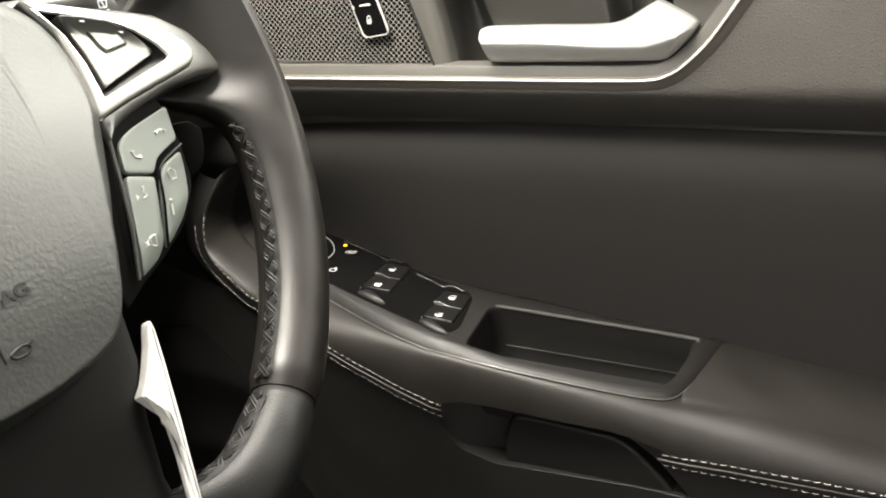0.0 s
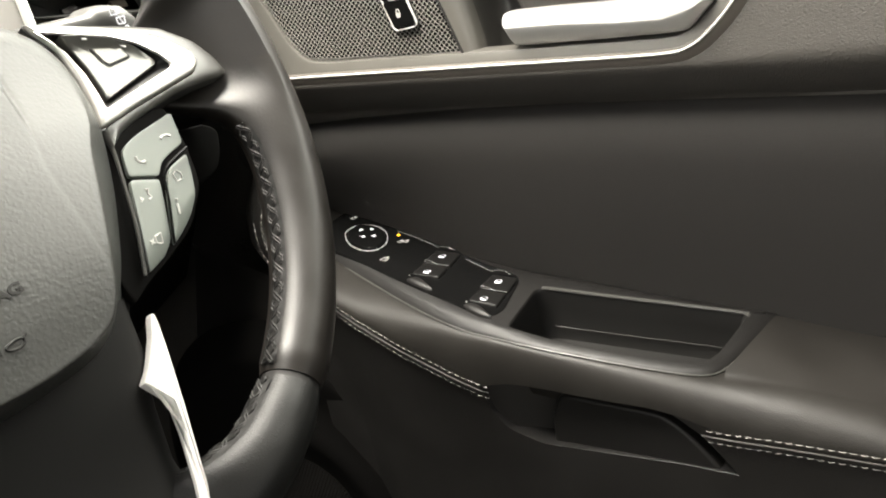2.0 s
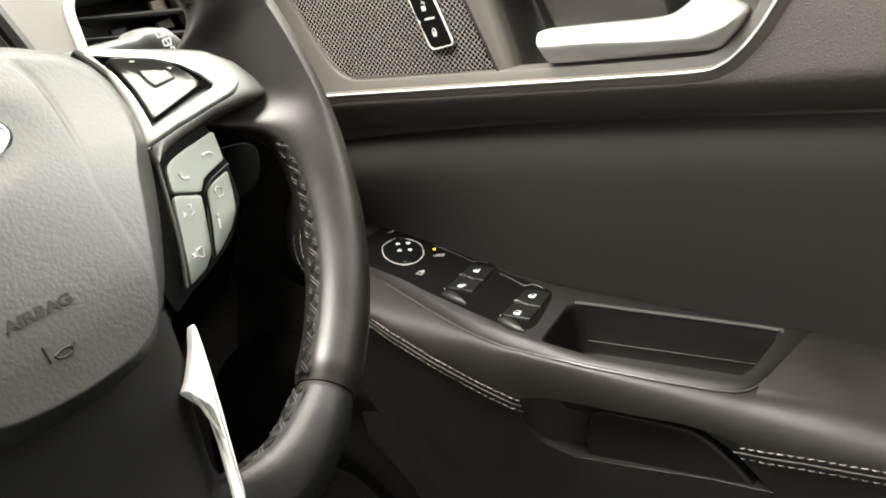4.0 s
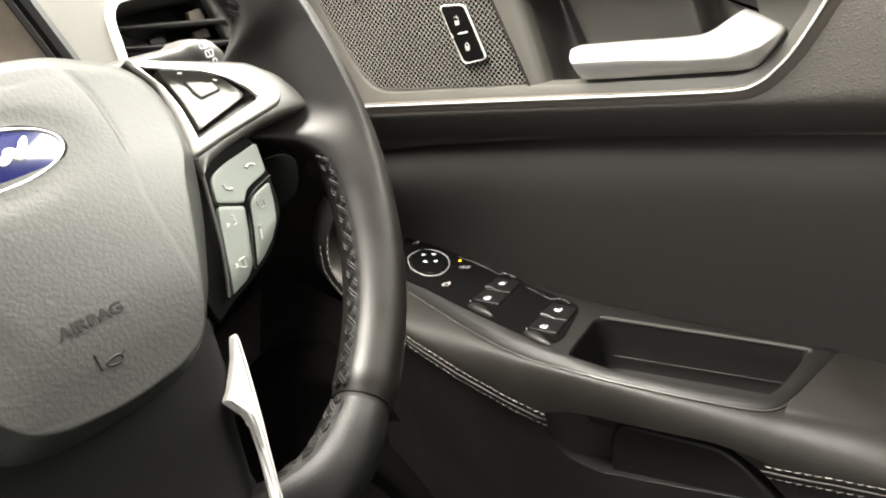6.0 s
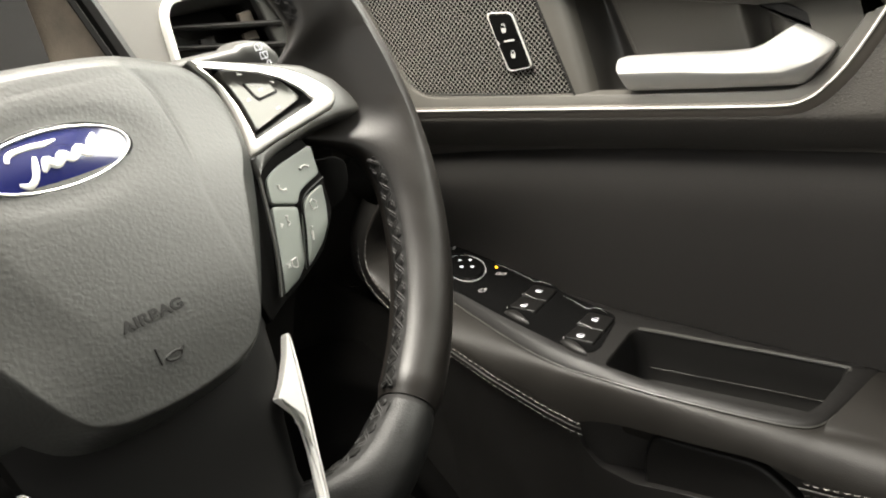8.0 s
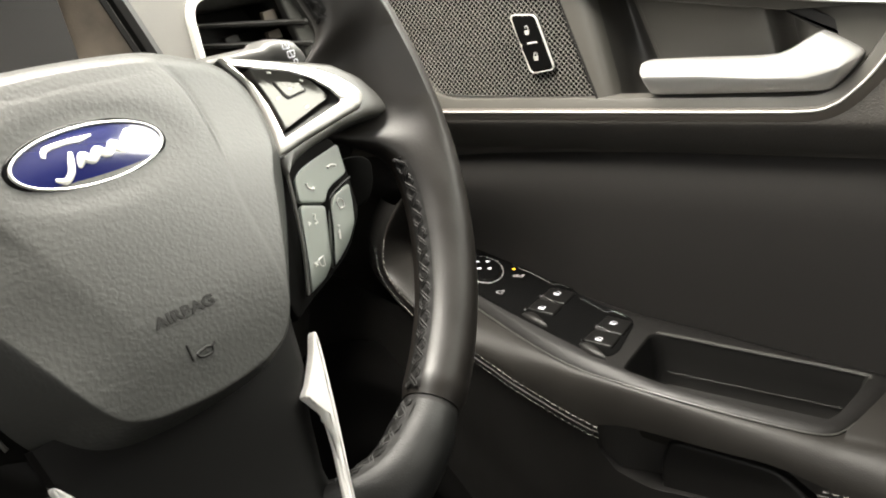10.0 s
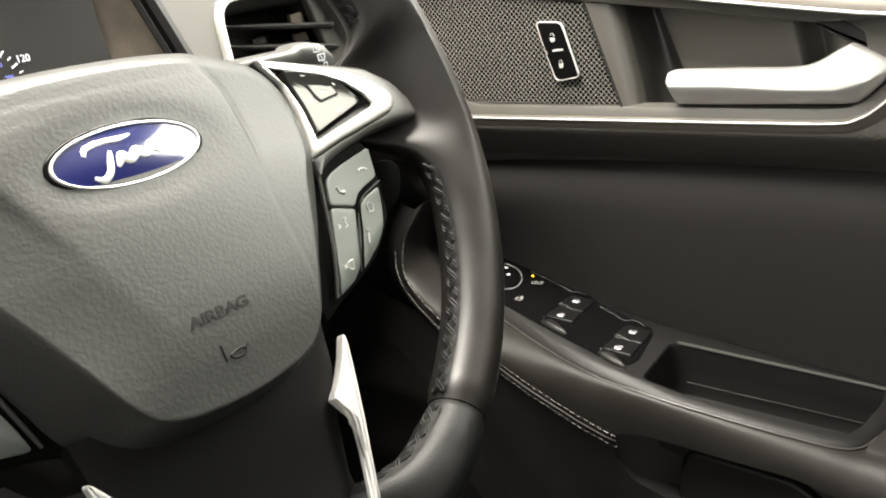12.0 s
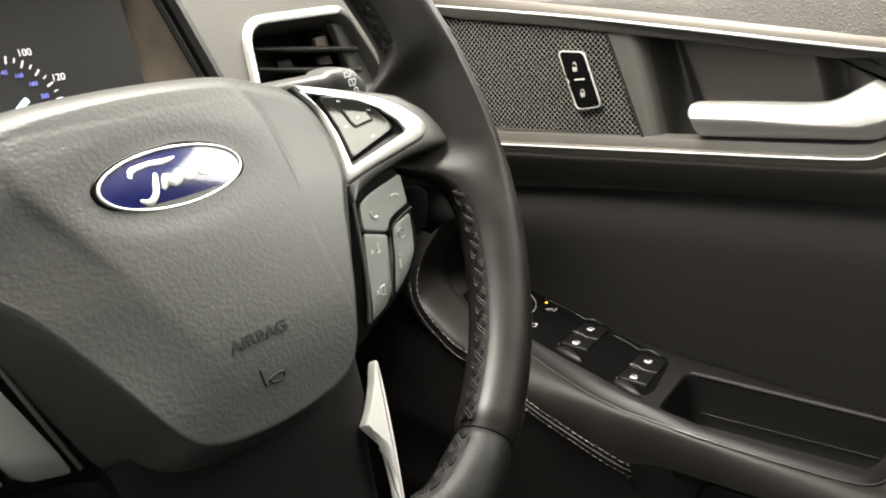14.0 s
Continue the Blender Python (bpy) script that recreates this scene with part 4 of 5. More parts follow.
def narrow(u, v):
    return lerp(v, (-0.07, -0.045, -0.02, 0.0, 0.02), (0.99, 0.965, 0.95, 0.95, 0.98)) if u < 0 else 1.0


def both_sides(half, left=1.0):
    line = smooth_line(half[:-1] + [(-u * left, v) for u, v in reversed(half[1:])], 5, True)
    return around([(u * narrow(u, v) + UC, v) for u, v in line], CC, 320)


FACE, OUTER = both_sides(FACE_HALF), both_sides(OUT_HALF, 0.95)


def cover_w(u, v):
    """Height of the cover's skin over the wheel's plane."""
    w = glide(v, (-0.092, -0.075, -0.06, -0.03, 0.0, 0.015, 0.022, 0.030), (0.0182, 0.0205, 0.0213, 0.0200, 0.0164, 0.0142, 0.0128, 0.0100), 0.024)
    du = abs(u - UC)
    w -= glide(v, (-0.08, -0.04, -0.01, 0.02), (0.0012, 0.0040, 0.0060, 0.0052), 0.02) * (du / 0.066) ** 2.2
    # raised middle field between two creases that fade downwards
    if u > UC:
        line = glide(v, (-0.03, -0.012, -0.004, 0.006, 0.015, 0.0225, 0.030), (0.0440, 0.0488, 0.0502, 0.0507, 0.0502, 0.0478, 0.042), 0.008)
        fade, depth, width = glide(v, (-0.016, -0.004, 0.004, 0.015, 0.022, 0.028), (0.10, 0.65, 1.0, 1.0, 0.6, 0.1), 0.010), 0.0024, 0.0008
    else:
        line = glide(v, (-0.060, -0.0350, -0.0274, -0.0183, -0.0075, 0.0, 0.0072, 0.018, 0.028), (0.0190, 0.0312, 0.0350, 0.0395, 0.0443, 0.0483, 0.0515, 0.0500, 0.042), 0.008)
        fade, depth, width = glide(v, (-0.034, -0.020, -0.006, 0.012, 0.022, 0.030), (0.0, 0.55, 1.0, 1.0, 0.5, 0.1), 0.012), 0.0014, 0.0013
    w -= depth * fade * (1 - 1 / (1 + math.exp(min(40.0, (du - line) / width))))
    if u > UC:
        w -= 0.0014 * fade * math.exp(-((du - line - 0.0004) / 0.0013) ** 2)
    else:
        fade = glide(v, (-0.080, -0.050, -0.025, -0.006, 0.012, 0.022, 0.030), (0.0, 0.6, 0.95, 1.0, 1.0, 0.5, 0.1), 0.012)
        w -= 0.17 * fade * 0.0016 * math.log(1 + math.exp(min(60.0, (du - line) / 0.0016)))
    # dished surround of the badge
    q = math.hypot((u - UC) / 0.0360, (v + 0.001) / 0.0172)
    w -= 0.0012 / (1 + math.exp((q - 1.0) / 0.10))
    return w


def cover_wall(p):
    """The rolled edge from the face (p = 0) down to the outer foot (p = 1)."""
    ring = []
    for (u, v), (a, b) in zip(FACE, OUTER):
        x, y = u + (a - u) * p, v + (b - v) * p
        foot = lerp(v, (-0.094, -0.080, -0.040, -0.020, 0.02, 0.03), (-0.024, -0.014, -0.004, 0.0, 0.0, -0.012))
        roll = 0.22 * p + 0.78 * (1 - math.sqrt(max(0.0, 1 - p ** 2)))
        facet = max(0.0, p - 0.06 + 0.06 * math.exp(-p / 0.06)) / 0.94
        k = lerp(v, (-0.030, -0.005, 0.015), (0.0, 0.85, 1.0))
        w0 = cover_w(u, v)
        ring.append((x, y, w0 + (foot - w0) * (facet * (1 - k) + roll * k)))
    return ring


def cover_ring(s):
    return [(CC[0] + (u - CC[0]) * s, CC[1] + (v - CC[1]) * s, cover_w(CC[0] + (u - CC[0]) * s, CC[1] + (v - CC[1]) * s)) for u, v in FACE]


rings = [cover_wall(p) for p in (1.0, 0.985, 0.95, 0.9, 0.8, 0.65, 0.5, 0.35, 0.2, 0.1, 0.05, 0.02)]
rings += [cover_ring(s) for s in (1.0, 0.99, 0.975)] + [cover_ring(s) for s in np.linspace(0.965, 0.02, 130)]
cover = wpart("airbag_cover", loft(rings, True, False, True), COVER, label="grey-black grained vinyl airbag cover", angle=80)

# badge: a domed oval of blue enamel in a chrome ring, with a plain flourish
BW = 0.0140
BC = (UC - 0.001, -0.001)


def on_badge(u, v, w=0.0):
    return (BC[0] + u, BC[1] + v, BW + w - 0.06 * v)


badge = wpart("badge", slab(ellipse(0, 0, 0.0300, 0.0122, 64), -0.004, 0.0012, 0.001, 3, on_badge), GLOSS, label="oval blue badge with a chrome ring")
wpart("badge_ring", loft([[on_badge(u, v, w) for u, v in ellipse(0, 0, 0.0286 - d, 0.0110 - d, 64)] for d, w in ((0.0002, 0.001), (0.0004, 0.0019), (0.0008, 0.0021), (0.0012, 0.0019), (0.0014, 0.001))]), SILVER, badge)


def dome(u, v):
    return 0.0011 * (1 - (u / 0.0273) ** 2 - (v / 0.0097) ** 2)


wpart("blue_field", loft([[on_badge(u, v, 0.0014 + dome(u, v)) for u, v in ellipse(0, 0, 0.0273 * k, 0.0097 * k, 64)] for k in (1.0, 0.9, 0.78, 0.64, 0.48, 0.3, 0.12)], True, False, True), BLUE, badge)
# a flag, a hooked stem and one long wave
flourish = [
    ([(-0.0158, 0.0028), (-0.0140, 0.0052), (-0.0080, 0.0060), (-0.0020, 0.0058), (0.0030, 0.0064)], (0.0007, 0.0010, 0.0009, 0.0010, 0.0003)),
    ([(-0.0068, 0.0024), (-0.0082, -0.0012), (-0.0098, -0.0046), (-0.0126, -0.0066), (-0.0156, -0.0052)], (0.0006, 0.0012, 0.0012, 0.0011, 0.0005)),
    ([(-0.0062, -0.0036), (-0.0036, -0.0006), (-0.0008, -0.0022), (0.0022, 0.0002), (0.0052, -0.0016), (0.0084, 0.0008), (0.0116, -0.0008), (0.0144, 0.0026), (0.0166, 0.0050)], (0.0006, 0.0021, 0.0014, 0.0020, 0.0013, 0.0020, 0.0018, 0.0015, 0.0006)),
]
v, f = [], []
for keys, widths in flourish:
    line = smooth_line(keys, 6)
    wd = [lerp(i / (len(line) - 1), np.linspace(0, 1, len(widths)), widths) for i in range(len(line))]
    sv, sf = tube([(a, b, 0.0) for a, b in line], wd, 8)
    k = len(v)
    v += [on_badge(x, y, 0.0015 + dome(x, y) + 0.0003 * z / 0.001) for x, y, z in sv]
    f += [[i + k for i in q] for q in sf]
wpart("badge_flourish", (v, f), SILVER, badge)


# wording and horn mark: raised strokes, the debossing's shade put into their dark colour
def wording(text, size, at, parent, mat, name="wording", depth=0.0003, bold=0.0):
    cu = bpy.data.curves.new(name, "FONT")
    cu.body, cu.size, cu.align_x, cu.align_y, cu.extrude = text, size, "CENTER", "CENTER", depth
    cu.offset = bold
    tmp = bpy.data.objects.new(name, cu)
    scene.collection.objects.link(tmp)
    bpy.context.view_layer.update()
    me = bpy.data.meshes.new_from_object(tmp.evaluated_get(bpy.context.evaluated_depsgraph_get()))
    bpy.data.objects.remove(tmp)
    me.materials.clear()
    me.materials.append(mat)
    ob = new(name, me)
    ob.parent = parent
    ob.matrix_local = at
    return ob


TXT = (UC + 0.0006, -0.0619)
wording("AIRBAG", 0.0050, Matrix.Translation((TXT[0], TXT[1], cover_w(*TXT) + 0.00005)) @ pose(0, 0, 0, -2, 0, 0) @ Matrix.Diagonal((1.38, 1.04, 1, 1)), cover, EMBOSS, "airbag_wording", depth=0.00015, bold=0.00018)
horn_bar = [(-0.0014, -0.0722), (-0.0013, -0.0779)]
horn_bell = smooth_line([(0.0008, -0.0766), (0.0018, -0.0778), (0.0048, -0.0783), (0.0070, -0.0775), (0.0071, -0.0762), (0.0052, -0.0756), (0.0026, -0.0760), (0.0008, -0.0766)], 4)
horn_tail = [(0.0068, -0.0762), (0.0086, -0.0753)]
wpart("horn_mark", merge(*[tube([(u, v, cover_w(u, v) + 0.00005) for u, v in line], r, 6) for line, r in ((horn_bar, 0.0005), (horn_bell, 0.00042), (horn_tail, 0.0004))]), EMBOSS, cover)

# hub body behind the cover, and the bottom spoke
BODY = rounded([(UC - 0.066, 0.022), (UC + 0.066, 0.022), (UC + 0.080, -0.02), (UC + 0.072, -0.07), (UC + 0.052, -0.098), (UC - 0.052, -0.098), (UC - 0.072, -0.07), (UC - 0.080, -0.02)], 0.012, 5)
wpart("hub_body", slab(BODY, -0.045, -0.009, 0.006, 4), NEAR_BLACK, label="black plastic hub housing")
rings = []
for v_, half, w, th in ((-0.080, 0.055, 0.004, 0.02), (-0.100, 0.052, 0.002, 0.02), (-0.120, 0.046, -0.003, 0.016), (-0.140, 0.042, -0.006, 0.014), (-0.160, 0.042, -0.006, 0.013), (-0.172, 0.044, -0.005, 0.012)):
    rings.append([(UC + half * math.cos(a), v_, w - th / 2 + th / 2 * (abs(math.sin(a)) ** 0.5) * (1 if math.sin(a) > 0 else -1)) for a in np.linspace(0, 2 * math.pi, 40, endpoint=False)])
wpart("bottom_spoke", loft(rings, True, True, True), NEAR_BLACK, label="black bottom spoke")


def mirrored(solid, du=0.0, dv=0.0):
    v, f = solid
    return [(2 * UM - p[0] + du, p[1] + dv, p[2]) for p in v], [list(reversed(q)) for q in f]


# the silver legs of the bottom spoke
BLADE = [(0.0623, -0.0899), (0.0631, -0.0910), (0.0626, -0.0941), (0.0606, -0.1020), (0.0574, -0.1130), (0.0541, -0.1239), (0.0506, -0.1343), (0.0465, -0.1469), (0.0376, -0.1750), (0.0345, -0.1740), (0.0422, -0.1521), (0.0443, -0.1455), (0.0472, -0.1348), (0.0494, -0.1249), (0.0504, -0.1213), (0.0494, -0.1198), (0.0443, -0.1103), (0.0487, -0.1070), (0.0526, -0.1028), (0.0570, -0.0976), (0.0608, -0.0915)]
STRIP = [(0.0525, -0.1216), (0.0482, -0.1392), (0.0392, -0.1738), (0.0325, -0.1725), (0.0409, -0.1510), (0.0430, -0.1444), (0.0463, -0.1339), (0.0485, -0.1239), (0.0478, -0.1222), (0.0484, -0.1207)]
for flip in (False, True):
    turn = (lambda s: mirrored(s, 0.0, -0.0028)) if flip else (lambda s: s)
    blade = wpart("spoke_blade", turn(slab(rounded(BLADE, 0.0006, 2), -0.0028, 0.0014, 0.0007, 3)), SILVER, label="polished silver spoke blade", angle=30)
    wpart("inner_strip", turn(slab(rounded(STRIP, 0.0005, 2), -0.0014, 0.0004, 0.0005, 2)), SILVER, blade)

# side spokes: black bezel, silver surround, direction pad, and the pod of four buttons
BEZEL = rounded([(0.0808, 0.0262), (0.0970, 0.0238), (0.1260, 0.0170), (0.1400, 0.0130), (0.1530, 0.0040), (0.1595, -0.0060), (0.1615, -0.0140), (0.1590, -0.0160), (0.1470, -0.0148), (0.1280, -0.0160), (0.1050, -0.0205), (0.0960, -0.0232), (0.0905, -0.0262), (0.0870, -0.0300), (0.0862, -0.0215), (0.0882, -0.0120), (0.0892, 0.0), (0.0884, 0.0130)], 0.002, 3)
TRAY = rounded([(0.076, -0.0150), (0.1230, -0.0180), (0.1245, -0.0360), (0.1215, -0.0530), (0.1090, -0.0680), (0.0930, -0.0745), (0.0745, -0.0800), (0.0640, -0.0850), (0.0600, -0.0700)], 0.004, 3)
SURROUND = rounded([(0.0800, 0.0265), (0.0970, 0.0222), (0.1110, 0.0182), (0.1260, 0.0130), (0.1370, 0.0070), (0.1460, -0.0008), (0.1478, -0.0062), (0.1425, -0.0102), (0.1290, -0.0124), (0.1040, -0.0164), (0.0858, -0.0203), (0.0878, -0.0120), (0.0888, 0.0000), (0.0880, 0.0130)], 0.002, 3)
WINDOW = rounded([(0.0822, 0.0226), (0.0940, 0.0191), (0.1110, 0.0141), (0.1223, 0.0084), (0.1300, 0.0014), (0.1334, -0.0042), (0.1318, -0.0056), (0.0925, -0.0136), (0.0928, -0.0094), (0.0926, 0.0010), (0.0900, 0.0120), (0.0864, 0.0178)], 0.0010, 3)
PADK = rounded([(0.0918, 0.0190), (0.0997, 0.0171), (0.1116, 0.0134), (0.1218, 0.0078), (0.1290, 0.0000), (0.1280, -0.0018), (0.0974, -0.0097), (0.0975, -0.0054), (0.0968, 0.0041), (0.0949, 0.0126)], 0.0008, 3)
OKAY = rounded([(0.1026, 0.0115), (0.1155, 0.0086), (0.1172, 0.0043), (0.1063, 0.0031), (0.1046, 0.0055)], 0.0005, 2)
PODS = [
    rounded([(0.0908, -0.0302), (0.0950, -0.0278), (0.1020, -0.0258), (0.1242, -0.0218), (0.1232, -0.0290), (0.1222, -0.0352), (0.1110, -0.0380), (0.1065, -0.0396), (0.1022, -0.0442), (0.0880, -0.0402)], 0.0020, 4),
    rounded([(0.0876, -0.0414), (0.1014, -0.0454), (0.0985, -0.0530), (0.0925, -0.0690), (0.0870, -0.0735), (0.0755, -0.0765), (0.0785, -0.0670)], 0.0020, 4),
    rounded([(0.1040, -0.0485), (0.1068, -0.0448), (0.1100, -0.0426), (0.1212, -0.0398), (0.1185, -0.0490), (0.1150, -0.0570), (0.1090, -0.0632), (0.1010, -0.0682), (0.0935, -0.0715)], 0.0020, 4),
]


def pad_bend(u, v, w):
    """The pad's upper border tips up towards the driver."""
    return (u, v, w + 0.6 * max(0.0, v - 0.0125 + 0.30 * (u - 0.0975)))


def pod_bend(u, v, w):
    """The pod falls away from the driver towards its outer and lower end."""
    d = (u - 0.088) * 0.10 + (-0.030 - v) * 0.10
    low = max(0.0, -0.0560 - v + 0.39 * (u - 0.1110))
    return (u, v, w - d - 38.0 * low * low)


def button_top(o):
    """A button's skin, domed over the pod's bend."""
    cu, cv = sum(p[0] for p in o) / len(o), sum(p[1] for p in o) / len(o)
    rings = [[pod_bend(u, v, -0.012) for u, v in o]]
    rings += [[pod_bend(u, v, w) for u, v in offset(o, d)] for d, w in ((0.0, -0.0014), (0.0001, -0.0011), (0.0004, -0.0010))]
    inner = offset(o, 0.0004)
    rings += [[pod_bend(cu + (u - cu) * k, cv + (v - cv) * k, -0.0010) for u, v in inner] for k in (0.92, 0.82, 0.7, 0.55, 0.4, 0.25, 0.1)]
    return loft(rings, True, False, True)


for flip in (False, True):
    turn = (lambda s: mirrored(s, 0.006)) if flip else (lambda s: s)
    ctr = (0.108, 0.0)
    rings = [[(u, v, w) for u, v in around(offset(BEZEL, d), ctr, 160)] for d, w in ((0.0, -0.028), (0.0, -0.0022), (0.0004, -0.0010), (0.0012, -0.0001), (0.0022, 0.0004))]
    rings += [[(u, v, w) for u, v in around(offset(SURROUND, d), ctr, 160)] for d, w in ((-0.0006, 0.0004), (-0.0002, -0.0030))]
    spoke = wpart("side_spoke", turn(loft(rings)), FRAMEGREY, label="black side spoke with grey buttons")
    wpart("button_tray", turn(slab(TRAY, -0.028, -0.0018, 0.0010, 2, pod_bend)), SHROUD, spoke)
    wpart("pod_frame", turn(tube(smooth_line([(0.0885, -0.0245, -0.0012), (0.0870, -0.0310, -0.0012), (0.0822, -0.0480, -0.0018), (0.0780, -0.0620, -0.0030), (0.0730, -0.0765, -0.0055)], 5), 0.0008, 8)), FRAMEGREY, spoke)
    wpart("pod_divider", turn(tube(smooth_line([(0.1215, -0.0378, -0.0035), (0.1130, -0.0400, -0.0030), (0.1072, -0.0420, -0.0028), (0.1032, -0.0455, -0.0028), (0.0985, -0.0560, -0.0030), (0.0925, -0.0708, -0.0058)], 5), 0.0006, 6)), GLOSS, spoke)
    rings = []
    for o, w in ((SURROUND, -0.004), (SURROUND, 0.0008), (offset(SURROUND, 0.0006), 0.0018), (offset(SURROUND, 0.0012), 0.0021)):
        rings.append(around([(u, v) for u, v in o], (0.104, 0.001), 160))
    rings = [[(u, v, w) for u, v in r] for r, w in zip(rings, (-0.004, 0.0012, 0.0022, 0.0025))]
    hole = around(WINDOW, (0.104, 0.001), 160)
    rings.append([(0.104 + (u - 0.104) * 1.012, 0.001 + (v - 0.001) * 1.012, 0.0025) for u, v in hole])
    rings.append([(u, v, 0.0021) for u, v in hole])
    rings.append([(u, v, -0.003) for u, v in hole])
    wpart("silver_surround", turn(loft(rings)), SURROUND_PAINT, spoke, "satin silver surround", angle=50)
    wpart("pad_well", turn(loft([[(u, v, w) for u, v in around(o, (0.108, 0.004), 120)] for o, w in ((offset(WINDOW, -0.0006), 0.0012), (WINDOW, 0.0010), (offset(PADK, -0.0006), -0.0022), (PADK, -0.0040))], True, False, True)), ROCKER, spoke)
    rings = [[(u, v, -0.0045) for u, v in PADK]] + [[pad_bend(0.108 + (u - 0.108) * k, 0.004 + (v - 0.004) * k, w) for u, v in PADK] for k, w in ((1.0, -0.0010), (0.985, -0.0003), (0.96, 0.0), (0.85, 0.0), (0.7, 0.0), (0.5, 0.0), (0.25, 0.0))]
    padk = wpart("direction_pad", turn(loft(rings, True, False, True)), PADGREY, spoke, "metallic grey direction pad", 40)
    wpart("centre_gap", turn(slab(offset(OKAY, -0.0008), -0.001, 0.0003, 0.0001, 1)), DEEP, padk)
    wpart("centre_button", turn(slab(offset(OKAY, 0.0002), -0.001, 0.0006, 0.0002, 2)), PADGREY, padk, angle=15)
    for u, v_, a in ((0.1010, 0.0153, -0.2), (0.1167, 0.0088, -0.6), (0.1011, 0.0041, 0.2), (0.1140, -0.0029, 0.2), (0.1092, 0.0067, 0.1)):
        lift = pad_bend(u, v_, 0.0)[2] + (0.0006 if u == 0.1092 else 0.0)
        bar = [(u + (p * math.cos(a) - q * math.sin(a)), v_ + (p * math.sin(a) + q * math.cos(a))) for p, q in ((-0.0011, -0.0005), (0.0011, -0.0005), (0.0011, 0.0005), (-0.0011, 0.0005))]
        wpart("pad_mark", turn(slab(bar, lift - 0.0003, lift + 0.0001, 0.00003, 1)), WHITE, padk)
    for o in PODS:
        wpart("button", turn(button_top(o)), BUTTON, spoke, angle=30)
    if flip:
        continue
    # pale symbols on the buttons
    marks = [
        [(0.0955, -0.0338), (0.0958, -0.0356), (0.0972, -0.0366), (0.0990, -0.0368)],
        [(0.1118, -0.0306), (0.1135, -0.0298), (0.1158, -0.0299), (0.1172, -0.0308)],
    ]
    for keys in marks:
        line = smooth_line(keys, 4)
        wd = [0.0008 if i in (0, 1, len(line) - 1, len(line) - 2) else 0.00045 for i in range(len(line))]
        sv, sf = tube([pod_bend(a, b, -0.0010) for a, b in line], wd, 6)
        wpart("phone_symbol", turn((sv, sf)), WHITE, spoke)
    box_o = [(0.1088, -0.0458), (0.1108, -0.0446), (0.1130, -0.0462), (0.1122, -0.0488), (0.1092, -0.0490)]
    wpart("menu_symbol", turn(tube([pod_bend(a, b, -0.0009) for a, b in box_o], 0.00035, 5, True)), WHITE, spoke)
    wpart("info_symbol", turn(merge(tube([pod_bend(0.1042, -0.0552, -0.0009), pod_bend(0.1040, -0.0558, -0.0009)], 0.0006, 6), tube([pod_bend(0.1035, -0.0572, -0.0009), pod_bend(0.1022, -0.0612, -0.0009)], 0.0005, 6))), WHITE, spoke)
    spk = [(0.0878, -0.0486), (0.0895, -0.0500), (0.0872, -0.0512)]
    wpart("voice_symbol", turn(merge(slab(spk, -0.002, -0.0008, 0.0001, 1, pod_bend), tube([pod_bend(a, b, -0.0009) for a, b in ((0.0918, -0.0470), (0.0934, -0.0472), (0.0922, -0.0490), (0.0932, -0.0506), (0.0912, -0.0512))], 0.0004, 5))), WHITE, spoke)
    mute = [(0.0850, -0.0652), (0.0864, -0.0648), (0.0884, -0.0646), (0.0876, -0.0686), (0.0858, -0.0684), (0.0846, -0.0674)]
    wpart("mute_symbol", turn(merge(tube([pod_bend(a, b, -0.0009) for a, b in mute], 0.00035, 5, True), tube([pod_bend(0.0818, -0.0656, -0.0009), pod_bend(0.0836, -0.0674, -0.0009)], 0.00035, 4), tube([pod_bend(0.0818, -0.0674, -0.0009), pod_bend(0.0836, -0.0656, -0.0009)], 0.00035, 4))), WHITE, spoke)

# shift paddles behind the side spokes
PADDLE = rounded([(0.0900, -0.0215), (0.1500, -0.0254), (0.1600, -0.0264), (0.1655, -0.0315), (0.1608, -0.0412), (0.1542, -0.0478), (0.1480, -0.0500), (0.1394, -0.0510), (0.0900, -0.0530)], 0.0035, 4)
for flip in (False, True):
    paddle = slab(PADDLE, -0.0345, -0.0300, 0.0012, 3)
    wpart("shift_paddle", mirrored(paddle) if flip else paddle, SHROUD, label="black shift paddle")

# ---- steering column with the wiper stalk ----
column = thing("steering_column", "black steering column shroud", "steering column", pose(0, 0, 0.65, 66, 0, 0))
rings = []
for w, a, b, dv in ((-0.05, 0.050, 0.040, 0.0), (-0.06, 0.056, 0.046, -0.002), (-0.11, 0.060, 0.050, -0.006), (-0.20, 0.062, 0.055, -0.02)):
    rings.append([(UC + a * abs(math.cos(t)) ** 0.6 * (1 if math.cos(t) > 0 else -1), dv + b * abs(math.sin(t)) ** 0.6 * (1 if math.sin(t) > 0 else -1), w) for t in np.linspace(0, 2 * math.pi, 48, endpoint=False)])
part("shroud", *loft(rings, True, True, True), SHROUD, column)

stalk = thing("wiper_stalk", "dark grey wiper stalk with white symbols on its end", "stalk", Matrix.Translation((0.06, 0.075, 0.65)))


def spart(name, solid, mat, parent=None):
    return part(name, [(p[0] - 0.06, p[1] - 0.075, p[2] - 0.65) for p in solid[0]], solid[1], mat, parent or stalk)


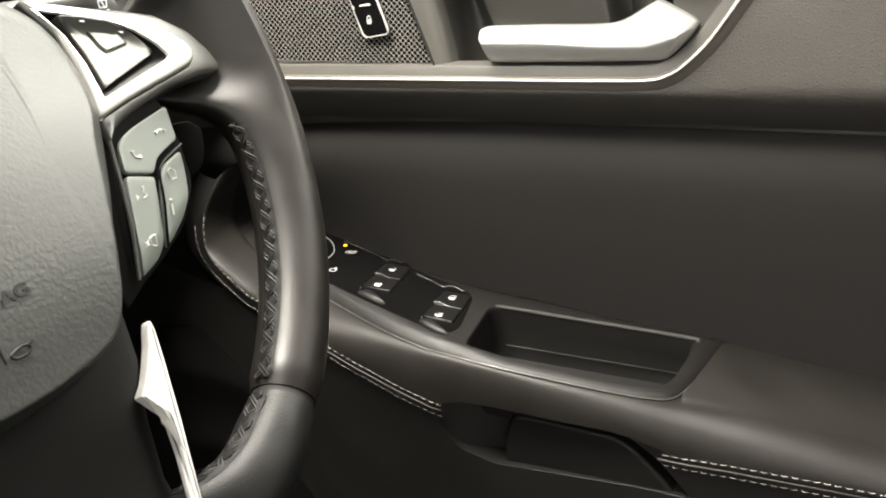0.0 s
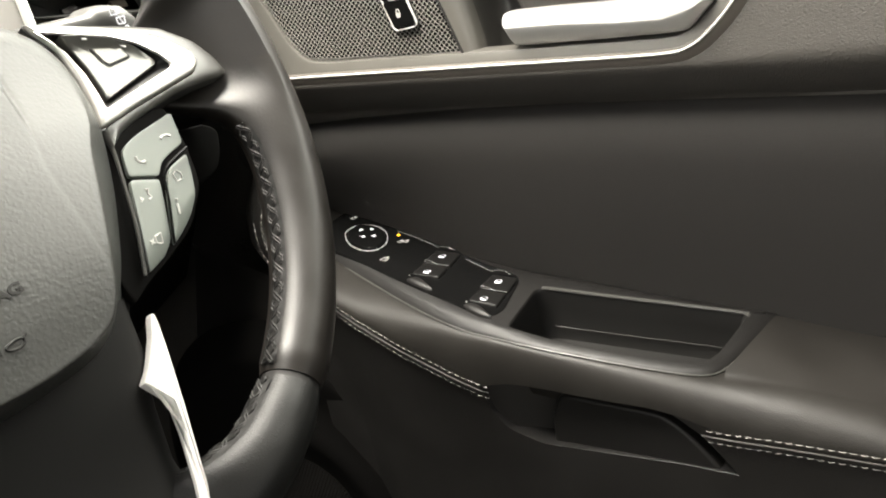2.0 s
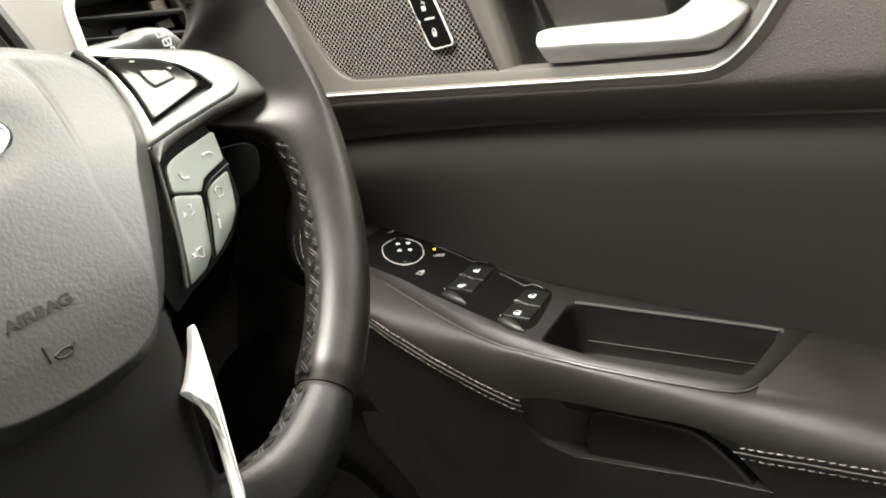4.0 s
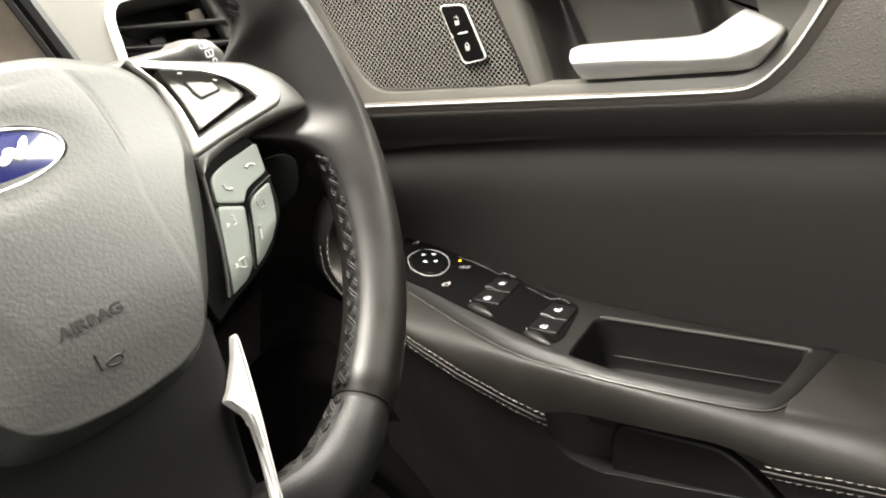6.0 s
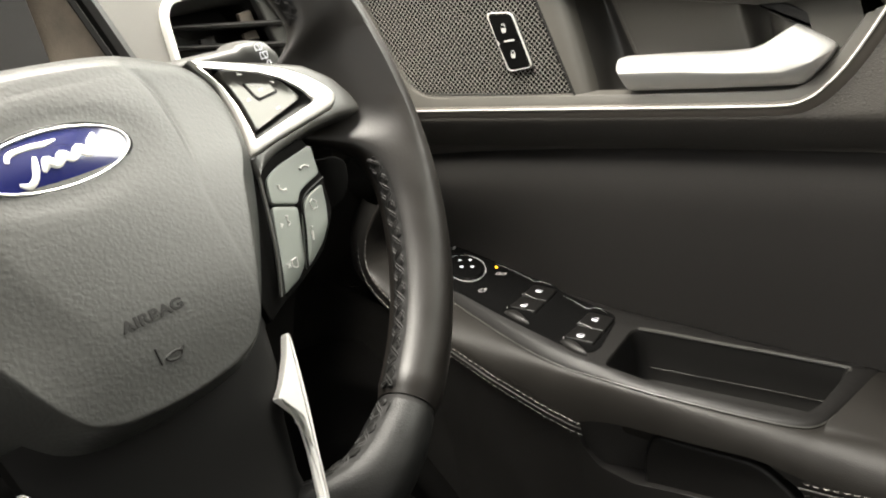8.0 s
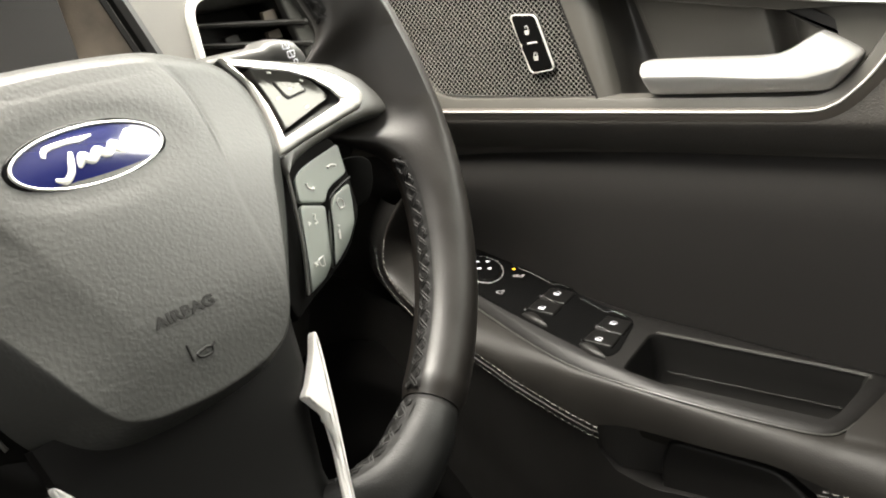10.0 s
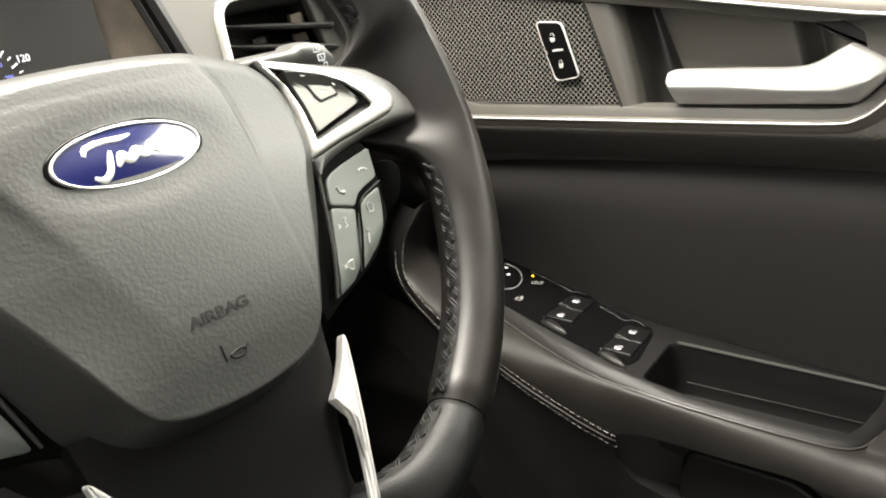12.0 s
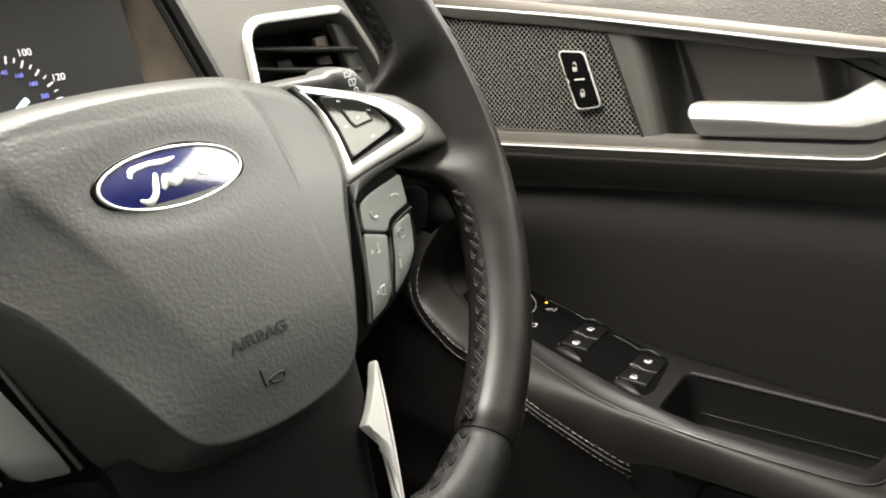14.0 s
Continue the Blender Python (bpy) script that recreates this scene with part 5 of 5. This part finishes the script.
rings = []
for x, y, z, a, b in ((0.05, 0.075, 0.655, 0.008, 0.007), (0.09, 0.074, 0.6600, 0.008, 0.0080), (0.12, 0.072, 0.6605, 0.0095, 0.0095), (0.149, 0.069, 0.6600, 0.0105, 0.0104), (0.152, 0.068, 0.6600, 0.0115, 0.0124), (0.159, 0.067, 0.6598, 0.0118, 0.0130), (0.166, 0.066, 0.6590, 0.0118, 0.0122), (0.1715, 0.066, 0.6580, 0.011, 0.0095), (0.173, 0.066, 0.6578, 0.008, 0.007)):
    rings.append([(x - 0.25 * b * math.sin(t) * (x > 0.17), y + a * abs(math.cos(t)) ** 0.55 * (1 if math.cos(t) > 0 else -1), z + b * abs(math.sin(t)) ** 0.55 * (1 if math.sin(t) > 0 else -1)) for t in np.linspace(0, 2 * math.pi, 36, endpoint=False)])
arm = spart("lever", loft(rings, True, True, True), STALKGREY)
# The stalk's symbols are given a faint glow to brighten them.
for x, z in ((0.1585, 0.6692), (0.1612, 0.6645)):
    o = rounded([(-0.0024, -0.0018), (0.0024, -0.0018), (0.0028, 0.0020), (-0.0028, 0.0020)], 0.0005, 2)
    spart("wiper_symbol", merge(loft([[(x + a, 0.0543, z + b) for a, b in o], [(x + a, 0.0543, z + b) for a, b in offset(o, 0.0007)]]), tube([(x + 0.0012, 0.0543, z - 0.002), (x - 0.0006, 0.0543, z + 0.0012)], 0.0003, 4)), DIAL_WHITE, arm)
spart("off_symbol", tube([(0.1632 + 0.0012 * math.cos(t), 0.0540, 0.6603 + 0.0015 * math.sin(t)) for t in np.linspace(0, 2 * math.pi, 14, endpoint=False)], 0.0003, 4, True), DIAL_WHITE, arm)

# ---- dashboard ----
dash = thing("dashboard", "grey-black dashboard with instrument hood and side air vent", "dashboard", Matrix.Translation((0.0, 0.3, 0.5)))


def hpart(name, solid, mat, parent=None, label="", angle=38.0):
    return part(name, [(p[0], p[1] - 0.3, p[2] - 0.5) for p in solid[0]], solid[1], mat, parent or dash, label, angle)


def dash_y(x, z):
    """The dashboard's face: it leans away upwards and curves back towards the door."""
    return 0.166 + 0.10 * (z - 0.67) + 0.5 * max(0.0, x - 0.27) ** 1.3


# face panel round the vent opening
VENT = rounded([(0.1895, 0.640), (0.1895, 0.6965), (0.2700, 0.6975), (0.2800, 0.6920), (0.3120, 0.650), (0.310, 0.640)], 0.015, 6)
VC = (0.245, 0.668)
hole = around(VENT, VC, 120)
edge = around([(0.122, 0.632), (0.395, 0.632), (0.395, 0.80), (0.122, 0.80)], VC, 120)
rings = [[(x, dash_y(x, z) + 0.03, z) for x, z in hole]]
for s in (0.0, 0.05, 0.15, 0.3, 0.5, 0.75, 1.0):
    rings.append([(a + (c - a) * s, dash_y(a + (c - a) * s, b + (d - b) * s) + (0.001 if s == 0 else 0), b + (d - b) * s) for (a, b), (c, d) in zip(hole, edge)])
hpart("dash_panel", loft(rings), DASH, label="grey grained dash face")
# silver bezel
prof = ((-0.0038, 0.002), (-0.0036, -0.0020), (-0.0026, -0.0036), (-0.0004, -0.0040), (0.0012, -0.0032), (0.0018, 0.0))
bezel = [[(x, dash_y(x, z) + dy, z) for x, z in around(offset(VENT, d), VC, 240)] for d, dy in prof]
vent = hpart("air_vent", loft([r[34:140] for r in bezel], False), SILVER, label="air vent with a silver bezel", angle=45)
hpart("vent_end", loft([r[205:] + r[:34] for r in bezel], False), DASH, vent)
duct = [[(x, dash_y(x, z) + dy, z) for x, z in around(offset(VENT, d), VC, 120)] for d, dy in ((0.0018, -0.001), (0.0040, 0.003), (0.0072, 0.009), (0.0095, 0.016), (0.0105, 0.024), (0.0110, 0.05), (0.03, 0.055))]
hpart("vent_lip", loft(duct[:5]), FRAMEGREY, vent)
hpart("vent_duct", loft(duct[4:], True, False, True), SATINBLACK, vent)
for za, zb in ((0.6805, 0.6705), (0.6685, 0.6560), (0.6560, 0.6420)):
    rings = []
    for x in np.linspace(0.194, 0.283, 14):
        s = (x - 0.194) / 0.089
        zz = za + (zb - za) * s ** 0.9
        y = dash_y(x, zz) + 0.004
        k = 0.0010 + 0.0010 * min(1.0, s * 2.5)
        rings.append([(x, y + a, zz + b * k) for a, b in ((-0.004, -0.4), (-0.0044, 0.4), (-0.003, 0.8), (0.004, 1.3), (0.020, 1.6), (0.020, 0.2), (0.004, -0.9), (-0.002, -0.8))])
    hpart("louvre", loft(rings, True, True, True), PLASTIC, vent)
    hpart("louvre_pivot", tube([(0.283, y, zb), (0.2875, y, zb)], 0.0022, 8), SATINBLACK, vent)
for x, za, zb in ((0.2640, 0.6745, 0.682), (0.2640, 0.6635, 0.669), (0.228, 0.665, 0.671)):
    hpart("vane", slab(rounded([(x - 0.0065, za), (x + 0.0065, za - 0.001), (x + 0.0045, zb), (x - 0.0065, zb - 0.001)], 0.0008, 2), 0.0, 0.003, 0.0006, 2, lambda u, v, w: (u, dash_y(u, v) + 0.016 - w, v)), PLASTIC if x < 0.25 else HOODSIDE, vent)
hpart("end_plate", slab(rounded([(0.283, 0.640), (0.302, 0.640), (0.306, 0.652), (0.279, 0.688), (0.268, 0.690)], 0.003), 0.0, 0.006, 0.002, 3, lambda u, v, w: (u, dash_y(u, v) + 0.011 - w, v)), FRAMEGREY, vent)

# instrument hood: a rounded rim and a brown-grey inner side
def hood_edge(z, d=0.0):
    return 0.1330 - (z - 0.675) * 0.32 + d


rings = []
for k, y in ((1.0, 0.150), (0.94, 0.146), (0.52, 0.136), (0.13, 0.129), (0.0, 0.1265)):
    rings.append([(hood_edge(z, -0.0135) * (1 - k) + lerp(z, (0.6, 0.6734, 0.6923, 0.7112, 0.78), (0.072, 0.0840, 0.0862, 0.0855, 0.078)) * k, y + 0.2 * (z - 0.675), z) for z in np.linspace(0.6, 0.78, 24)])
hood = hpart("instrument_hood", loft(rings, False), HOODSIDE, label="brown-grey inner side of the instrument hood")
rings = []
for d, y in ((-0.0140, 0.1300), (-0.0136, 0.1255), (-0.0115, 0.1240), (-0.0098, 0.1258), (-0.0094, 0.1290), (-0.0078, 0.1292), (-0.0074, 0.1242), (-0.0040, 0.1215), (0.0, 0.1228), (0.0022, 0.1275), (0.0028, 0.160)):
    rings.append([(hood_edge(z, d), y + 0.2 * (z - 0.675), z) for z in np.linspace(0.6, 0.78, 10)])
hpart("hood_rim", loft(rings, False), SATINBLACK, hood, "dark double rim of the hood", angle=30)
hpart("hood_top", box(-0.13, 0.115, 0.12, 0.3, 0.785, 0.80), DASH, hood)

# instrument panel with a speedometer
cluster = hpart("instrument_panel", slab(rounded([(-0.135, 0.60), (0.0920, 0.60), (0.0920, 0.775), (-0.135, 0.775)], 0.004), 0.0, 0.02, 0.001, 2, lambda u, v, w: (u, 0.1515 - w + 0.2 * (v - 0.675), v)), DEEP, label="black instrument panel with a speedometer")
DC = (0.0200, 0.6700)


def on_dial(r, deg, lift=0.0):
    x, z = DC[0] + r * math.cos(radians(deg)), DC[1] + r * math.sin(radians(deg))
    return (x, 0.1312 - lift + 0.2 * (z - 0.675), z)


hpart("speedometer", loft([[on_dial(r, a, l) for a in np.linspace(0, 360, 64, endpoint=False)] for r, l in ((0.0435, 0.0), (0.0433, 0.0006), (0.02, 0.0006))], True, False, True), DEEP, cluster, "round speedometer with white and blue figures")
DEG = lambda mph: 227.7 - 1.674 * mph
v, f = [], []
for mph in range(0, 146, 5):
    big = mph % 10 == 0
    a = DEG(mph)
    p, q = on_dial(0.0233 if big else 0.0245, a, 0.0012), on_dial(0.0266, a, 0.0012)
    sv, sf = tube([p, q], 0.00045 if big else 0.00032, 4)
    k = len(v)
    v += sv
    f += [[i + k for i in qd] for qd in sf]
tagged(hpart("dial_ticks", (v, f), DIAL_WHITE, cluster), kind="stuff")
for mph in range(0, 141, 20):
    p = on_dial(0.0305, DEG(mph), 0.0011)
    wording(str(mph), 0.0046, Matrix.Translation((p[0], p[1] - 0.3, p[2] - 0.5)) @ pose(0, 0, 0, 80, 0, 0), cluster, DIAL_WHITE, "speed_figure", depth=0.0001)
for kmh in range(0, 221, 20):
    p = on_dial(0.0192, DEG(kmh / 1.609), 0.0011)
    wording(str(kmh), 0.0028, Matrix.Translation((p[0], p[1] - 0.3, p[2] - 0.5)) @ pose(0, 0, 0, 80, 0, 0), cluster, DIAL_BLUE, "speed_figure", depth=0.0001)
# Short pale glowing bar near the dial's centre.
a0 = 36
hpart("pale_bar", tube([on_dial(0.001, a0, 0.003), on_dial(0.0105, a0, 0.003)], [0.0013, 0.0015], 8), PALE_GLOW, cluster)

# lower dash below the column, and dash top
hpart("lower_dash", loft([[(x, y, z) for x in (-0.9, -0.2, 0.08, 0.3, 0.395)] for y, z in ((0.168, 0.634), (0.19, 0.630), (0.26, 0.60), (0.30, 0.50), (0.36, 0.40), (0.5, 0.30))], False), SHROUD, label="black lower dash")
hpart("dash_top", loft([[(x, y, z + 0.0 * x) for x in (-1.19, -0.5, 0.0, 0.3, 0.44)] for y, z in ((0.16, 0.79), (0.2, 0.805), (0.4, 0.81), (0.86, 0.80))], False), DASH, label="grey dash top")
hpart("passenger_dash", loft([[(x, y, z) for x in (-1.19, -0.6, -0.135)] for y, z in ((0.16, 0.79), (0.15, 0.7), (0.165, 0.6), (0.2, 0.45))], False), DASH)
